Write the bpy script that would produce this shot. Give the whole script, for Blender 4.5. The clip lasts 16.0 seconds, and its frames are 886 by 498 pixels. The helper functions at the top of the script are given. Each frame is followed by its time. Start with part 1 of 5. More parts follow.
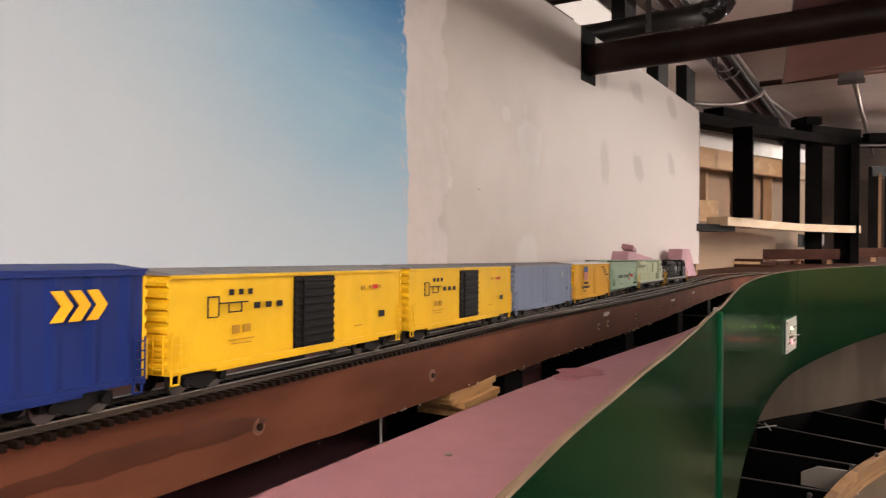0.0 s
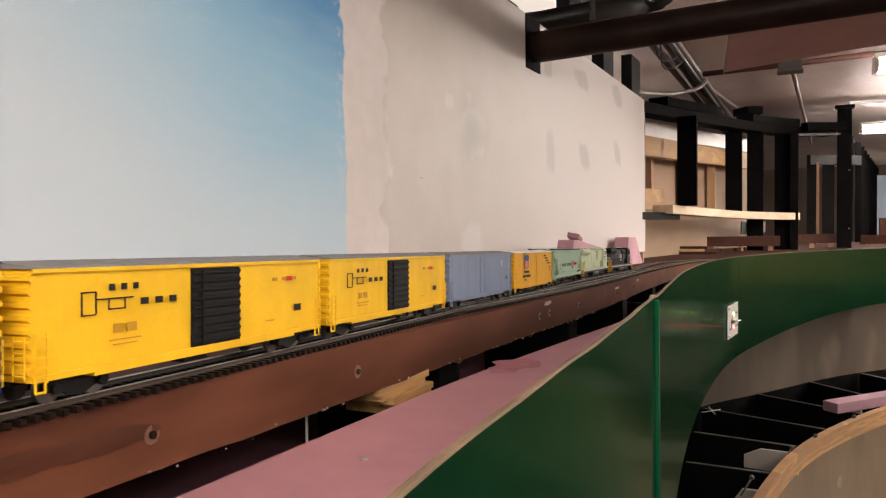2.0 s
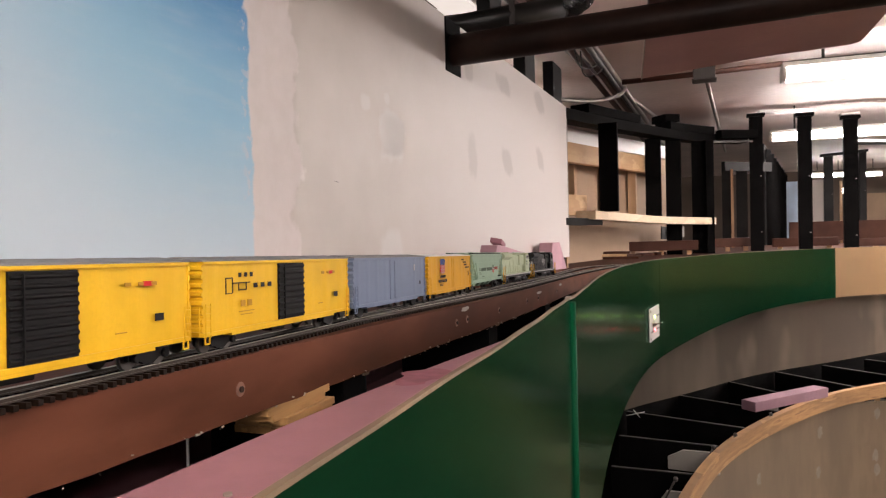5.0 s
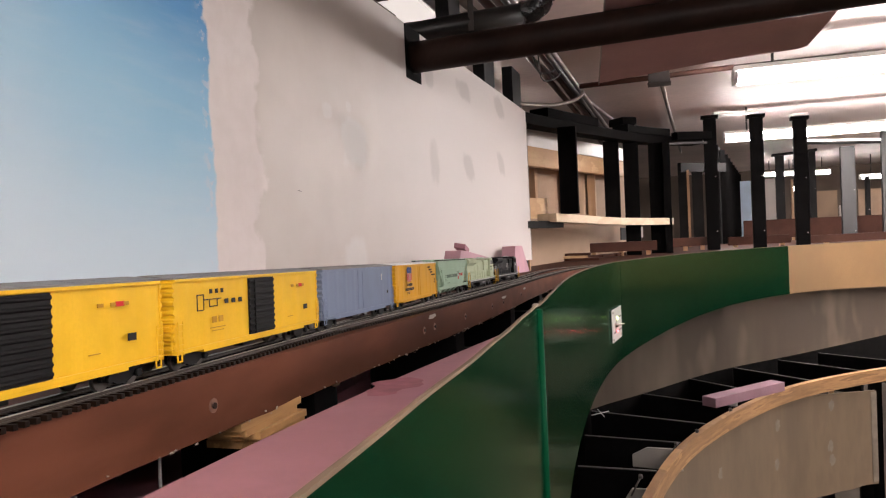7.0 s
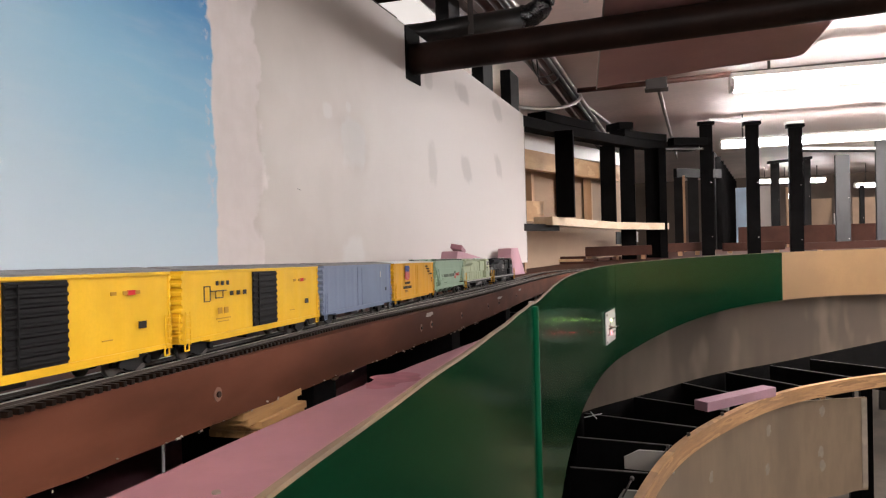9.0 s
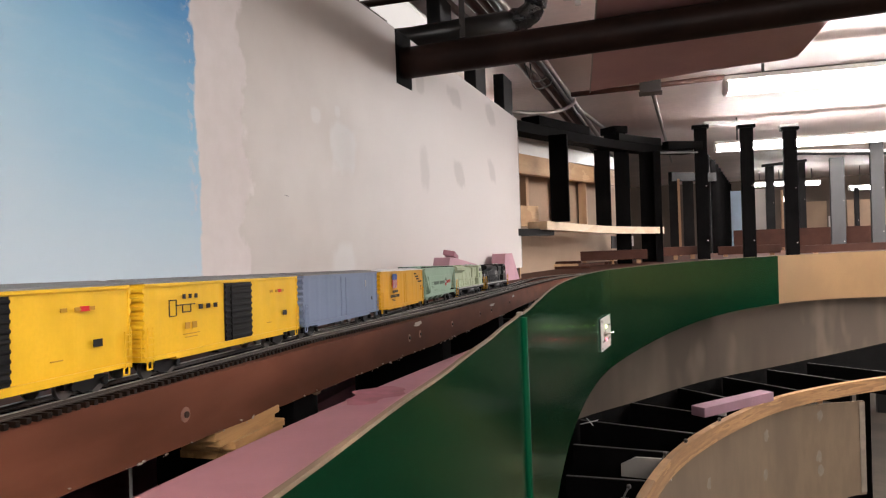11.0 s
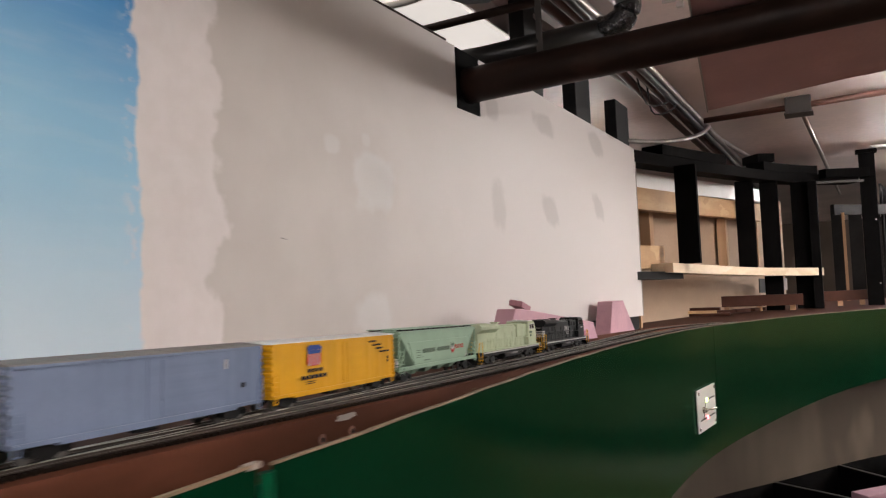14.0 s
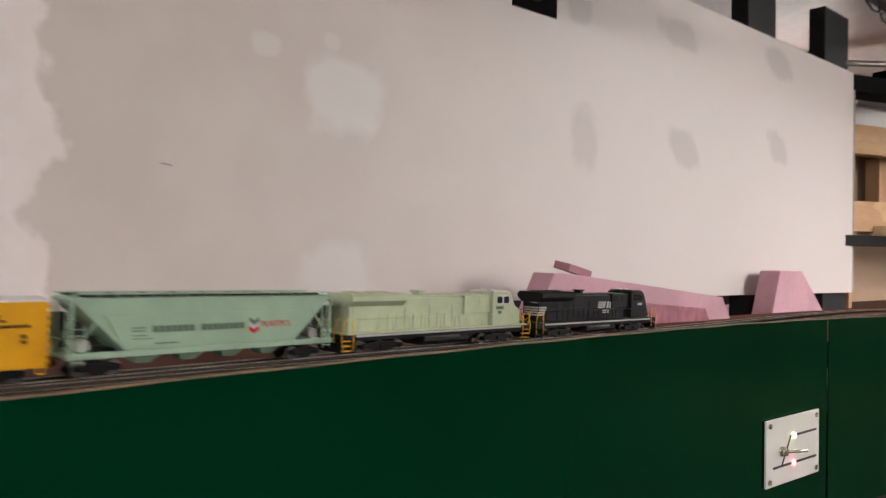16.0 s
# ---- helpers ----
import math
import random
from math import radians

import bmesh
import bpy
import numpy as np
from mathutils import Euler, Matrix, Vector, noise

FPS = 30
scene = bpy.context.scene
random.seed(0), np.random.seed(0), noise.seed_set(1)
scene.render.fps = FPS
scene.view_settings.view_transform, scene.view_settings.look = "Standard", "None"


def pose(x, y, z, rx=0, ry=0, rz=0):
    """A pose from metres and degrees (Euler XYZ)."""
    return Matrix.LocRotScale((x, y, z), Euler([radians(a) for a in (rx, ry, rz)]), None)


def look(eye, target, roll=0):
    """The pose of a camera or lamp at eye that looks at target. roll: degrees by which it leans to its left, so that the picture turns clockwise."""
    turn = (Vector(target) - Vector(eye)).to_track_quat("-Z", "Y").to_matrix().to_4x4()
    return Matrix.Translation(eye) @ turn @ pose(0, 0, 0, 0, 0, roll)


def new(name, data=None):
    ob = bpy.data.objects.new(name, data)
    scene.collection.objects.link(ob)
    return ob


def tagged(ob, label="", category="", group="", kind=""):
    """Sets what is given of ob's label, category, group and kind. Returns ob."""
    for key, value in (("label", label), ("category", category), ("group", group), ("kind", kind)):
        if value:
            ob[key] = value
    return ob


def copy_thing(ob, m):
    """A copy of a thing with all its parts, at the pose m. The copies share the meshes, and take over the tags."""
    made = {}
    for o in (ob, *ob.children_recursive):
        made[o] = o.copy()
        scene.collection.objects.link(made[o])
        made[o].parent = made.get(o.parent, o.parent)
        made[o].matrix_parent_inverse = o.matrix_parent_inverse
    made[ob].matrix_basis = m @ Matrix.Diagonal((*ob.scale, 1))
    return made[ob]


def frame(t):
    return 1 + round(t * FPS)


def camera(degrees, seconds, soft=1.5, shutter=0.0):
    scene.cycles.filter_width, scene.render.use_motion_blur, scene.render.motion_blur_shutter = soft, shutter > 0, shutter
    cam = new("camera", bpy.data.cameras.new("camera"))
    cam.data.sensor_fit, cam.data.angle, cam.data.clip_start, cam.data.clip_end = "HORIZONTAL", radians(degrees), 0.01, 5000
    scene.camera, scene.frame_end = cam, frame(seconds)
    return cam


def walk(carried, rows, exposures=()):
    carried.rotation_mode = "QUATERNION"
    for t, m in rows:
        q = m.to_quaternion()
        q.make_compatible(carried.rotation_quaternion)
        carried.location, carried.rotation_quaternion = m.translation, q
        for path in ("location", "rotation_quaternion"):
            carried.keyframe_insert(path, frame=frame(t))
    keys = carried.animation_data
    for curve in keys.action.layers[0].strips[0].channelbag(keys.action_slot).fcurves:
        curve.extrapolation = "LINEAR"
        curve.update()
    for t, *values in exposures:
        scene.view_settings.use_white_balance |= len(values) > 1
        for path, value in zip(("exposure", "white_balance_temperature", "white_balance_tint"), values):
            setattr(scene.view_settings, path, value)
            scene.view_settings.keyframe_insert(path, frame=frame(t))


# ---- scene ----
cam = camera(62.4, 16.0, soft=1.2, shutter=0.5)
PATH = [
    (0, (0.2931, -1.1694, 1.4065), (-0.6919, 0.5704, 1.3513), -0.41),
    (0.5, (0.2952, -1.1641, 1.4055), (-0.6366, 0.6052, 1.3692), -0.96),
    (1, (0.2958, -1.1581, 1.4043), (-0.6200, 0.6192, 1.3554), -0.90),
    (1.5, (0.2954, -1.1499, 1.4050), (-0.5949, 0.6401, 1.3508), -0.93),
    (2, (0.2962, -1.1380, 1.4037), (-0.5751, 0.6604, 1.3227), -0.96),
    (2.5, (0.3019, -1.1244, 1.4024), (-0.5533, 0.6814, 1.3147), -1.56),
    (3, (0.2997, -1.1047, 1.4013), (-0.5432, 0.7080, 1.3420), -1.81),
    (3.5, (0.2992, -1.0844, 1.3997), (-0.5340, 0.7320, 1.3190), -2.07),
    (4, (0.2951, -1.0784, 1.3972), (-0.5223, 0.7467, 1.3654), -1.32),
    (4.5, (0.2952, -1.0796, 1.3991), (-0.4597, 0.7721, 1.3583), -0.73),
    (5, (0.2950, -1.0891, 1.3956), (-0.3994, 0.7855, 1.3359), -1.60),
    (7.5, (0.2935, -1.1003, 1.4011), (-0.2860, 0.8133, 1.3527), -2.20),
    (8, (0.2942, -1.1052, 1.4011), (-0.2715, 0.8127, 1.3630), -1.71),
    (8.5, (0.2947, -1.1076, 1.4005), (-0.2807, 0.8075, 1.3671), -1.98),
    (9, (0.2950, -1.1108, 1.3980), (-0.2899, 0.8012, 1.3501), -1.78),
    (11.5, (0.2961, -1.0815, 1.3996), (-0.2658, 0.8378, 1.3779), -2.49),
    (12, (0.2991, -1.0769, 1.3992), (-0.2497, 0.8462, 1.4254), -2.94),
    (12.5, (0.3301, -1.0315, 1.4086), (-0.3323, 0.8548, 1.4642), -3.41),
    (13, (0.3629, -0.9604, 1.4096), (-0.4639, 0.8591, 1.4852), -2.81),
    (13.5, (0.3752, -0.8817, 1.4112), (-0.6118, 0.8545, 1.5180), -2.16),
    (14, (0.3785, -0.7896, 1.4034), (-0.5711, 0.9679, 1.5004), -2.46),
    (14.5, (0.4263, -0.6574, 1.4078), (-0.8067, 0.9165, 1.4571), -1.82),
    (15, (0.4813, -0.5586, 1.4154), (-0.8627, 0.9215, 1.4706), -1.47),
    (15.5, (0.5006, -0.4568, 1.4126), (-0.8968, 0.9737, 1.4463), -1.03),
    (16, (0.4816, -0.3200, 1.3944), (-0.9965, 1.0272, 1.3757), 0.26),
]
# the clip's camera starts warm and settles to a neutral white balance
BALANCE = [(0, -0.12, 7130, 16), (1, -0.03, 7150, 12), (2.5, 0.0, 7040, 15), (4, 0.0, 6900, 19), (5, 0.0, 6760, 15.5), (7.5, 0.0, 6540, 15), (9, 0.0, 6400, 12), (12, 0.0, 6400, 11.5), (14, -0.10, 6500, 11), (16, -0.05, 6440, 10.6)]
walk(cam, [(t, look(eye, target, roll)) for t, eye, target, roll in PATH], BALANCE)

# ---- light ----
world = bpy.data.worlds.new("world")
scene.world = world
world.use_nodes = True
world.node_tree.nodes["Background"].inputs[0].default_value = (0.9, 0.85, 0.8, 1)
world.node_tree.nodes["Background"].inputs[1].default_value = 0.02


# ---- materials ----
def nodes_of(name):
    m = bpy.data.materials.new(name)
    m.use_nodes = True
    t = m.node_tree
    return m, t, t.nodes["Principled BSDF"]


def node(t, kind, **values):
    n = t.nodes.new(kind)
    for k, v in values.items():
        n.inputs[k].default_value = v
    return n


def math_node(t, op, a, b=None, c=None):
    n = t.nodes.new("ShaderNodeMath")
    n.operation = op
    for i, v in enumerate((a, b, c)):
        if v is None:
            continue
        if isinstance(v, (int, float)):
            n.inputs[i].default_value = v
        else:
            t.links.new(v, n.inputs[i])
    return n.outputs[0]


def mix_color(t, fac, a, b, blend="MIX"):
    n = t.nodes.new("ShaderNodeMix")
    n.data_type, n.blend_type = "RGBA", blend
    for i, v in ((0, fac), (6, a), (7, b)):
        if isinstance(v, (int, float)):
            n.inputs[i].default_value = v
        elif isinstance(v, tuple):
            n.inputs[i].default_value = (*v, 1) if len(v) == 3 else v
        else:
            t.links.new(v, n.inputs[i])
    return n.outputs[2]


def smoothstep(t, value, lo, hi):
    n = t.nodes.new("ShaderNodeMapRange")
    n.interpolation_type = "SMOOTHSTEP"
    t.links.new(value, n.inputs[0])
    n.inputs[1].default_value, n.inputs[2].default_value = lo, hi
    return n.outputs[0]


def noise_of(t, coord, scale, detail=3.0, stretch=None):
    n = node(t, "ShaderNodeTexNoise", Scale=scale, Detail=detail)
    if stretch:
        mp = t.nodes.new("ShaderNodeMapping")
        mp.inputs["Scale"].default_value = stretch
        t.links.new(coord, mp.inputs[0])
        coord = mp.outputs[0]
    t.links.new(coord, n.inputs["Vector"])
    return n.outputs[0]


def surf(name, color, rough=0.6, metal=0.0, var=0.25, coarse=6.0, fine=90.0, bump=0.15, stretch=None, tint=None, dist=0.001, rough_var=0.12, coat=0.0, spec=0.5):
    """A surface with its colour varied at two scales, a fine relief and uneven gloss."""
    m, t, b = nodes_of(name)
    co = t.nodes.new("ShaderNodeTexCoord").outputs["Object"]
    a, f = noise_of(t, co, coarse, 4, stretch), noise_of(t, co, fine, 4, stretch)
    dark = tint or tuple(c * (1 - var) for c in color)
    light = tuple(min(1, c * (1 + var * 0.6)) for c in color)
    col = mix_color(t, smoothstep(t, a, 0.32, 0.68), dark, light)
    col = mix_color(t, math_node(t, "MULTIPLY", smoothstep(t, f, 0.35, 0.7), 0.35), col, tuple(c * (1 - var) for c in color))
    t.links.new(col, b.inputs["Base Color"])
    t.links.new(math_node(t, "ADD", rough - rough_var / 2, math_node(t, "MULTIPLY", a, rough_var)), b.inputs["Roughness"])
    b.inputs["Metallic"].default_value = metal
    b.inputs["Coat Weight"].default_value = coat
    b.inputs["Coat Roughness"].default_value = 0.07
    b.inputs["Specular IOR Level"].default_value = spec
    if bump:
        bp = node(t, "ShaderNodeBump", Strength=bump, Distance=dist)
        t.links.new(f, bp.inputs["Height"])
        t.links.new(bp.outputs[0], b.inputs["Normal"])
    return m


def wood(name, light, dark, axis="y", scale=14.0, rough=0.6):
    """Sawn wood: long grain along one axis, with pores and uneven gloss."""
    m, t, b = nodes_of(name)
    co = t.nodes.new("ShaderNodeTexCoord").outputs["Object"]
    s = {"x": (0.12, 1, 1), "y": (1, 0.12, 1), "z": (1, 1, 0.12), "flat": (0.10, 0.10, 1)}[axis]
    a = noise_of(t, co, scale, 5, s)
    f = noise_of(t, co, scale * 9, 4, s)
    w = noise_of(t, co, 3.0, 2)
    ring = math_node(t, "FRACT", math_node(t, "ADD", math_node(t, "MULTIPLY", a, 4.5), w))
    col = mix_color(t, math_node(t, "MULTIPLY", smoothstep(t, ring, 0.1, 0.9), 0.55), light, dark)
    col = mix_color(t, math_node(t, "MULTIPLY", smoothstep(t, f, 0.45, 0.75), 0.4), col, dark)
    t.links.new(col, b.inputs["Base Color"])
    b.inputs["Roughness"].default_value = rough
    bp = node(t, "ShaderNodeBump", Strength=0.25, Distance=0.0008)
    t.links.new(f, bp.inputs["Height"])
    t.links.new(bp.outputs[0], b.inputs["Normal"])
    return m


def glow(name, color, strength):
    m, t, b = nodes_of(name)
    b.inputs["Base Color"].default_value = (*color, 1)
    b.inputs["Emission Color"].default_value = (*color, 1)
    b.inputs["Emission Strength"].default_value = strength
    return m


def backdrop_material():
    """Taped drywall: a sky painted over one end, bare paper with joint compound over the rest."""
    m, t, b = nodes_of("painted_drywall")
    co = t.nodes.new("ShaderNodeTexCoord").outputs["Object"]
    sep = t.nodes.new("ShaderNodeSeparateXYZ")
    t.links.new(co, sep.inputs[0])
    y, z = sep.outputs[1], sep.outputs[2]
    n1, n2, n3 = noise_of(t, co, 9.0, 3), noise_of(t, co, 34.0, 4), noise_of(t, co, 160.0, 5)
    cloud = noise_of(t, co, 2.2, 4, (1, 0.6, 1.6))
    ragged = math_node(t, "ADD", math_node(t, "MULTIPLY", math_node(t, "SUBTRACT", n1, 0.5), 0.018), math_node(t, "MULTIPLY", math_node(t, "SUBTRACT", n2, 0.5), 0.022))
    yr = math_node(t, "ADD", y, ragged)
    # sky: pale at the skyline, deep blue above, broad soft brush marks
    h = math_node(t, "ADD", z, math_node(t, "MULTIPLY", math_node(t, "SUBTRACT", cloud, 0.5), 0.22))
    h = math_node(t, "ADD", h, math_node(t, "MULTIPLY", math_node(t, "ADD", y, 0.25), 0.24))
    sky = mix_color(t, smoothstep(t, h, 1.34, 1.60), (0.545, 0.655, 0.725), (0.30, 0.54, 0.715))
    sky = mix_color(t, smoothstep(t, h, 1.53, 1.80), sky, (0.035, 0.225, 0.52))
    sky = mix_color(t, math_node(t, "SUBTRACT", 1.0, smoothstep(t, y, -0.92, -0.42)), sky, (0.565, 0.635, 0.69))
    sky = mix_color(t, math_node(t, "MULTIPLY", smoothstep(t, noise_of(t, co, 26.0, 4, (1, 0.35, 2.0)), 0.45, 0.75), 0.12), sky, (0.62, 0.67, 0.70))
    # paper and compound; the paper is lightened along y for stronger light there
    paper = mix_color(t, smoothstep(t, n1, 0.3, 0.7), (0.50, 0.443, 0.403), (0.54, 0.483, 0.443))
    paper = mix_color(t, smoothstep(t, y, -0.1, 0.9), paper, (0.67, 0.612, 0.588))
    mud = mix_color(t, smoothstep(t, n2, 0.3, 0.7), (0.68, 0.615, 0.59), (0.72, 0.655, 0.635))
    yr2 = math_node(t, "ADD", y, math_node(t, "ADD", math_node(t, "MULTIPLY", math_node(t, "SUBTRACT", n1, 0.5), 0.10), math_node(t, "MULTIPLY", math_node(t, "SUBTRACT", n2, 0.5), 0.05)))
    col = mix_color(t, smoothstep(t, yr2, -0.138, -0.124), mud, paper)
    matte = math_node(t, "SUBTRACT", 1.0, smoothstep(t, yr2, -0.138, -0.124))
    white, grey = (0.665, 0.65, 0.635), (0.47, 0.43, 0.415)
    for cy, cz, ry, rz, tone, amount in (
        (0.210, 1.577, 0.060, 0.054, white, 0.95), (0.200, 1.356, 0.056, 0.040, white, 0.75), (0.101, 1.622, 0.022, 0.016, white, 0.55), (0.192, 1.643, 0.014, 0.013, white, 0.5),
        (1.008, 1.807, 0.080, 0.030, grey, 0.75), (1.020, 1.584, 0.058, 0.040, grey, 0.7), (1.447, 1.822, 0.075, 0.038, grey, 0.75), (1.442, 1.617, 0.052, 0.042, grey, 0.7),
        (0.700, 1.575, 0.042, 0.060, grey, 0.6), (0.687, 1.787, 0.036, 0.026, grey, 0.7),
    ):
        dy = math_node(t, "DIVIDE", math_node(t, "ADD", math_node(t, "SUBTRACT", y, cy), math_node(t, "MULTIPLY", math_node(t, "SUBTRACT", z, cz), 0.6 if cy > 0.9 else 0.0)), ry)
        dz = math_node(t, "DIVIDE", math_node(t, "SUBTRACT", z, cz), rz)
        d = math_node(t, "POWER", math_node(t, "ADD", math_node(t, "POWER", math_node(t, "ABSOLUTE", dy), 2.8), math_node(t, "POWER", math_node(t, "ABSOLUTE", dz), 2.8)), 0.36)
        d = math_node(t, "ADD", d, math_node(t, "MULTIPLY", math_node(t, "ADD", math_node(t, "MULTIPLY", math_node(t, "SUBTRACT", n2, 0.5), 0.5), math_node(t, "SUBTRACT", noise_of(t, co, 13.0, 3), 0.5)), 1.0))
        inside = math_node(t, "SUBTRACT", 1.0, smoothstep(t, d, 0.62, 1.12))
        col = mix_color(t, math_node(t, "MULTIPLY", inside, amount * 0.72), col, tone)
        matte = math_node(t, "MAXIMUM", matte, math_node(t, "MULTIPLY", inside, amount * 0.5))
    paint = math_node(t, "SUBTRACT", 1.0, smoothstep(t, yr, -0.248, -0.242))
    fleck = math_node(t, "MULTIPLY", smoothstep(t, noise_of(t, co, 60.0, 4), 0.54, 0.62), math_node(t, "MULTIPLY", smoothstep(t, y, -0.276, -0.246), 0.6))
    sky = mix_color(t, fleck, sky, (0.64, 0.61, 0.65))
    col = mix_color(t, paint, col, sky)
    t.links.new(col, b.inputs["Base Color"])
    # bare paper has a sheen that the chalky compound and the sky paint lack
    matte = math_node(t, "MAXIMUM", matte, paint)
    t.links.new(math_node(t, "ADD", 0.54, math_node(t, "MULTIPLY", matte, 0.34)), b.inputs["Roughness"])
    bp = node(t, "ShaderNodeBump", Strength=0.12, Distance=0.0006)
    t.links.new(n3, bp.inputs["Height"])
    t.links.new(bp.outputs[0], b.inputs["Normal"])
    return m


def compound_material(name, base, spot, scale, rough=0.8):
    """Drywall with upright streaks and dabs of lighter joint compound."""
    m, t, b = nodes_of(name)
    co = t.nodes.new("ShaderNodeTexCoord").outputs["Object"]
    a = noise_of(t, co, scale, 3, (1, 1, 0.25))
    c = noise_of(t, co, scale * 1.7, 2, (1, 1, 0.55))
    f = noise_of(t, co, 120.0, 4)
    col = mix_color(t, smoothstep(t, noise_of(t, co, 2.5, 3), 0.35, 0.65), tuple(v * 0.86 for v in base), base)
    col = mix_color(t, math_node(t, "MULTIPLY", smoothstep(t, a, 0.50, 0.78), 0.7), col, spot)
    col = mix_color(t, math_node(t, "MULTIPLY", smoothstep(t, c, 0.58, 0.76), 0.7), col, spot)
    t.links.new(col, b.inputs["Base Color"])
    b.inputs["Roughness"].default_value = rough
    bp = node(t, "ShaderNodeBump", Strength=0.12, Distance=0.0006)
    t.links.new(f, bp.inputs["Height"])
    t.links.new(bp.outputs[0], b.inputs["Normal"])
    return m


M_wall = backdrop_material()
M_dim = surf("dark_distant_wall", (0.06, 0.052, 0.045), 0.85, coarse=1.5)
M_farwall = surf("dim_brown_plaster", (0.10, 0.07, 0.052), 0.85, coarse=1.5)
M_plaster = surf("plain_plaster", (0.50, 0.44, 0.40), 0.8, coarse=1.5)
M_brown = surf("brown_latex_paint", (0.132, 0.046, 0.026), 0.62, spec=0.05, var=0.5, coarse=11, stretch=(1, 0.22, 0.8), fine=70, bump=0.3, dist=0.0012)
M_stain = surf("dark_brown_stain", (0.078, 0.026, 0.014), 0.42, spec=0.2, var=0.35, coarse=30, stretch=(1, 0.3, 1), fine=160, bump=0.2)
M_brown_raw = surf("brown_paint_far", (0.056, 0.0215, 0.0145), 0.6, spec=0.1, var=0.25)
# the panels' green again, lightened for light caught on the rounded strip
M_green_lit = surf("green_paint_lit", (0.0006, 0.046, 0.019), 0.55, metal=0.1, spec=0.04, var=0.1, coarse=10, fine=60, bump=0.05)
M_green = surf("green_gloss_paint", (0.0003, 0.033, 0.0140), 0.19, metal=0.5, spec=0.09, var=0.12, coarse=3, fine=25, bump=0.02, dist=0.002, rough_var=0.08)
M_green.node_tree.nodes["Principled BSDF"].inputs["Specular Tint"].default_value = (0.14, 0.60, 0.32, 1)
M_hardboard = surf("tan_hardboard", (0.185, 0.105, 0.045), 0.6, spec=0.2, var=0.12, coarse=4, fine=120, bump=0.08)
M_edge = surf("sawn_hardboard_edge", (0.18, 0.115, 0.064), 0.75, var=0.25, coarse=30, fine=200)
M_foam = surf("pink_foam_board", (0.38, 0.175, 0.205), 0.7, var=0.14, coarse=5, fine=60, bump=0.12)
M_foam_stain = surf("pink_foam_scuffed", (0.36, 0.125, 0.16), 0.75, var=0.3, coarse=40)
M_foam_pale = surf("pale_pink_foam", (0.55, 0.31, 0.36), 0.75, var=0.15, coarse=6, fine=80)
M_black = surf("black_painted_wood", (0.0038, 0.0034, 0.0034), 0.7, spec=0.03, var=0.4, coarse=8, fine=60, bump=0.25)
M_stud = surf("charcoal_painted_stud", (0.016, 0.016, 0.0165), 0.6, spec=0.2, var=0.3, coarse=7, fine=60, bump=0.2)
M_black_worn = surf("dull_black_wood", (0.012, 0.011, 0.011), 0.65, spec=0.12, var=0.35, coarse=6, fine=60, bump=0.2)
M_pine = wood("pine_board", (0.57, 0.37, 0.195), (0.42, 0.235, 0.11), "y", 10)
M_pine_z = wood("pine_stud", (0.46, 0.28, 0.155), (0.33, 0.18, 0.09), "z", 10)
M_primed = wood("pale_primed_pine", (0.74, 0.60, 0.44), (0.62, 0.46, 0.29), "y", 8)
M_sheath = surf("tan_sheathing_board", (0.36, 0.245, 0.165), 0.75, var=0.15, coarse=2.5)
M_ply = wood("fir_plywood_edge", (0.38, 0.20, 0.075), (0.13, 0.055, 0.016), "flat", 30, 0.6)
M_shim = wood("rough_plywood_layers", (0.42, 0.225, 0.085), (0.17, 0.08, 0.03), "y", 30)
# base darkened for the shade that the deck above throws on it
M_deckback = compound_material("taped_drywall_shaded", (0.054, 0.034, 0.0195), (0.118, 0.088, 0.058), 3.2)
M_skirt = surf("plain_grey_skirt_board", (0.132, 0.088, 0.050), 0.8, var=0.28, coarse=2.6, fine=22, stretch=(1, 1, 0.4))
M_dab = surf("pale_joint_compound", (0.185, 0.145, 0.108), 0.85, var=0.2, coarse=30)
M_ceiling = surf("painted_concrete_slab", (0.84, 0.715, 0.675), 0.5, var=0.16, coarse=1.2, fine=30, bump=0.3, dist=0.003)
M_floor = surf("worn_concrete", (0.065, 0.052, 0.039), 0.8, spec=0.2, var=0.3, coarse=3, fine=40, bump=0.2)
M_pipe = surf("dark_brown_pipe_paint", (0.021, 0.0105, 0.0075), 0.5, spec=0.12, var=0.4, coarse=7, fine=50, bump=0.2)
M_rust = surf("red_brown_pipe", (0.08, 0.028, 0.018), 0.5, var=0.3)
M_iron = surf("black_iron_pipe", (0.02, 0.019, 0.018), 0.35, metal=0.3, var=0.3)
M_tape = surf("shiny_black_tape", (0.012, 0.012, 0.013), 0.14, var=0.3, coarse=40, fine=90, bump=0.9, dist=0.004)
M_conduit = surf("galvanised_conduit", (0.40, 0.36, 0.34), 0.36, metal=0.9, var=0.2, coarse=20)
M_boxsteel = surf("galvanised_box", (0.062, 0.053, 0.049), 0.5, metal=0.3, var=0.2)
M_strap = surf("perforated_strap_white", (0.62, 0.58, 0.54), 0.5, var=0.1)
M_lamp = glow("fluorescent_tube", (1.0, 0.965, 0.93), 63.0)
M_lamp_boost = glow("fluorescent_tube_boosted", (1.0, 0.955, 0.91), 235.0)
M_lamp_far = glow("fluorescent_tube_far", (1.0, 0.965, 0.93), 80.0)
M_lamp_hidden = glow("fluorescent_tube_dimmed", (1.0, 0.955, 0.91), 27.0)
M_pan = surf("white_enamel_pan", (0.80, 0.77, 0.74), 0.35, var=0.06)
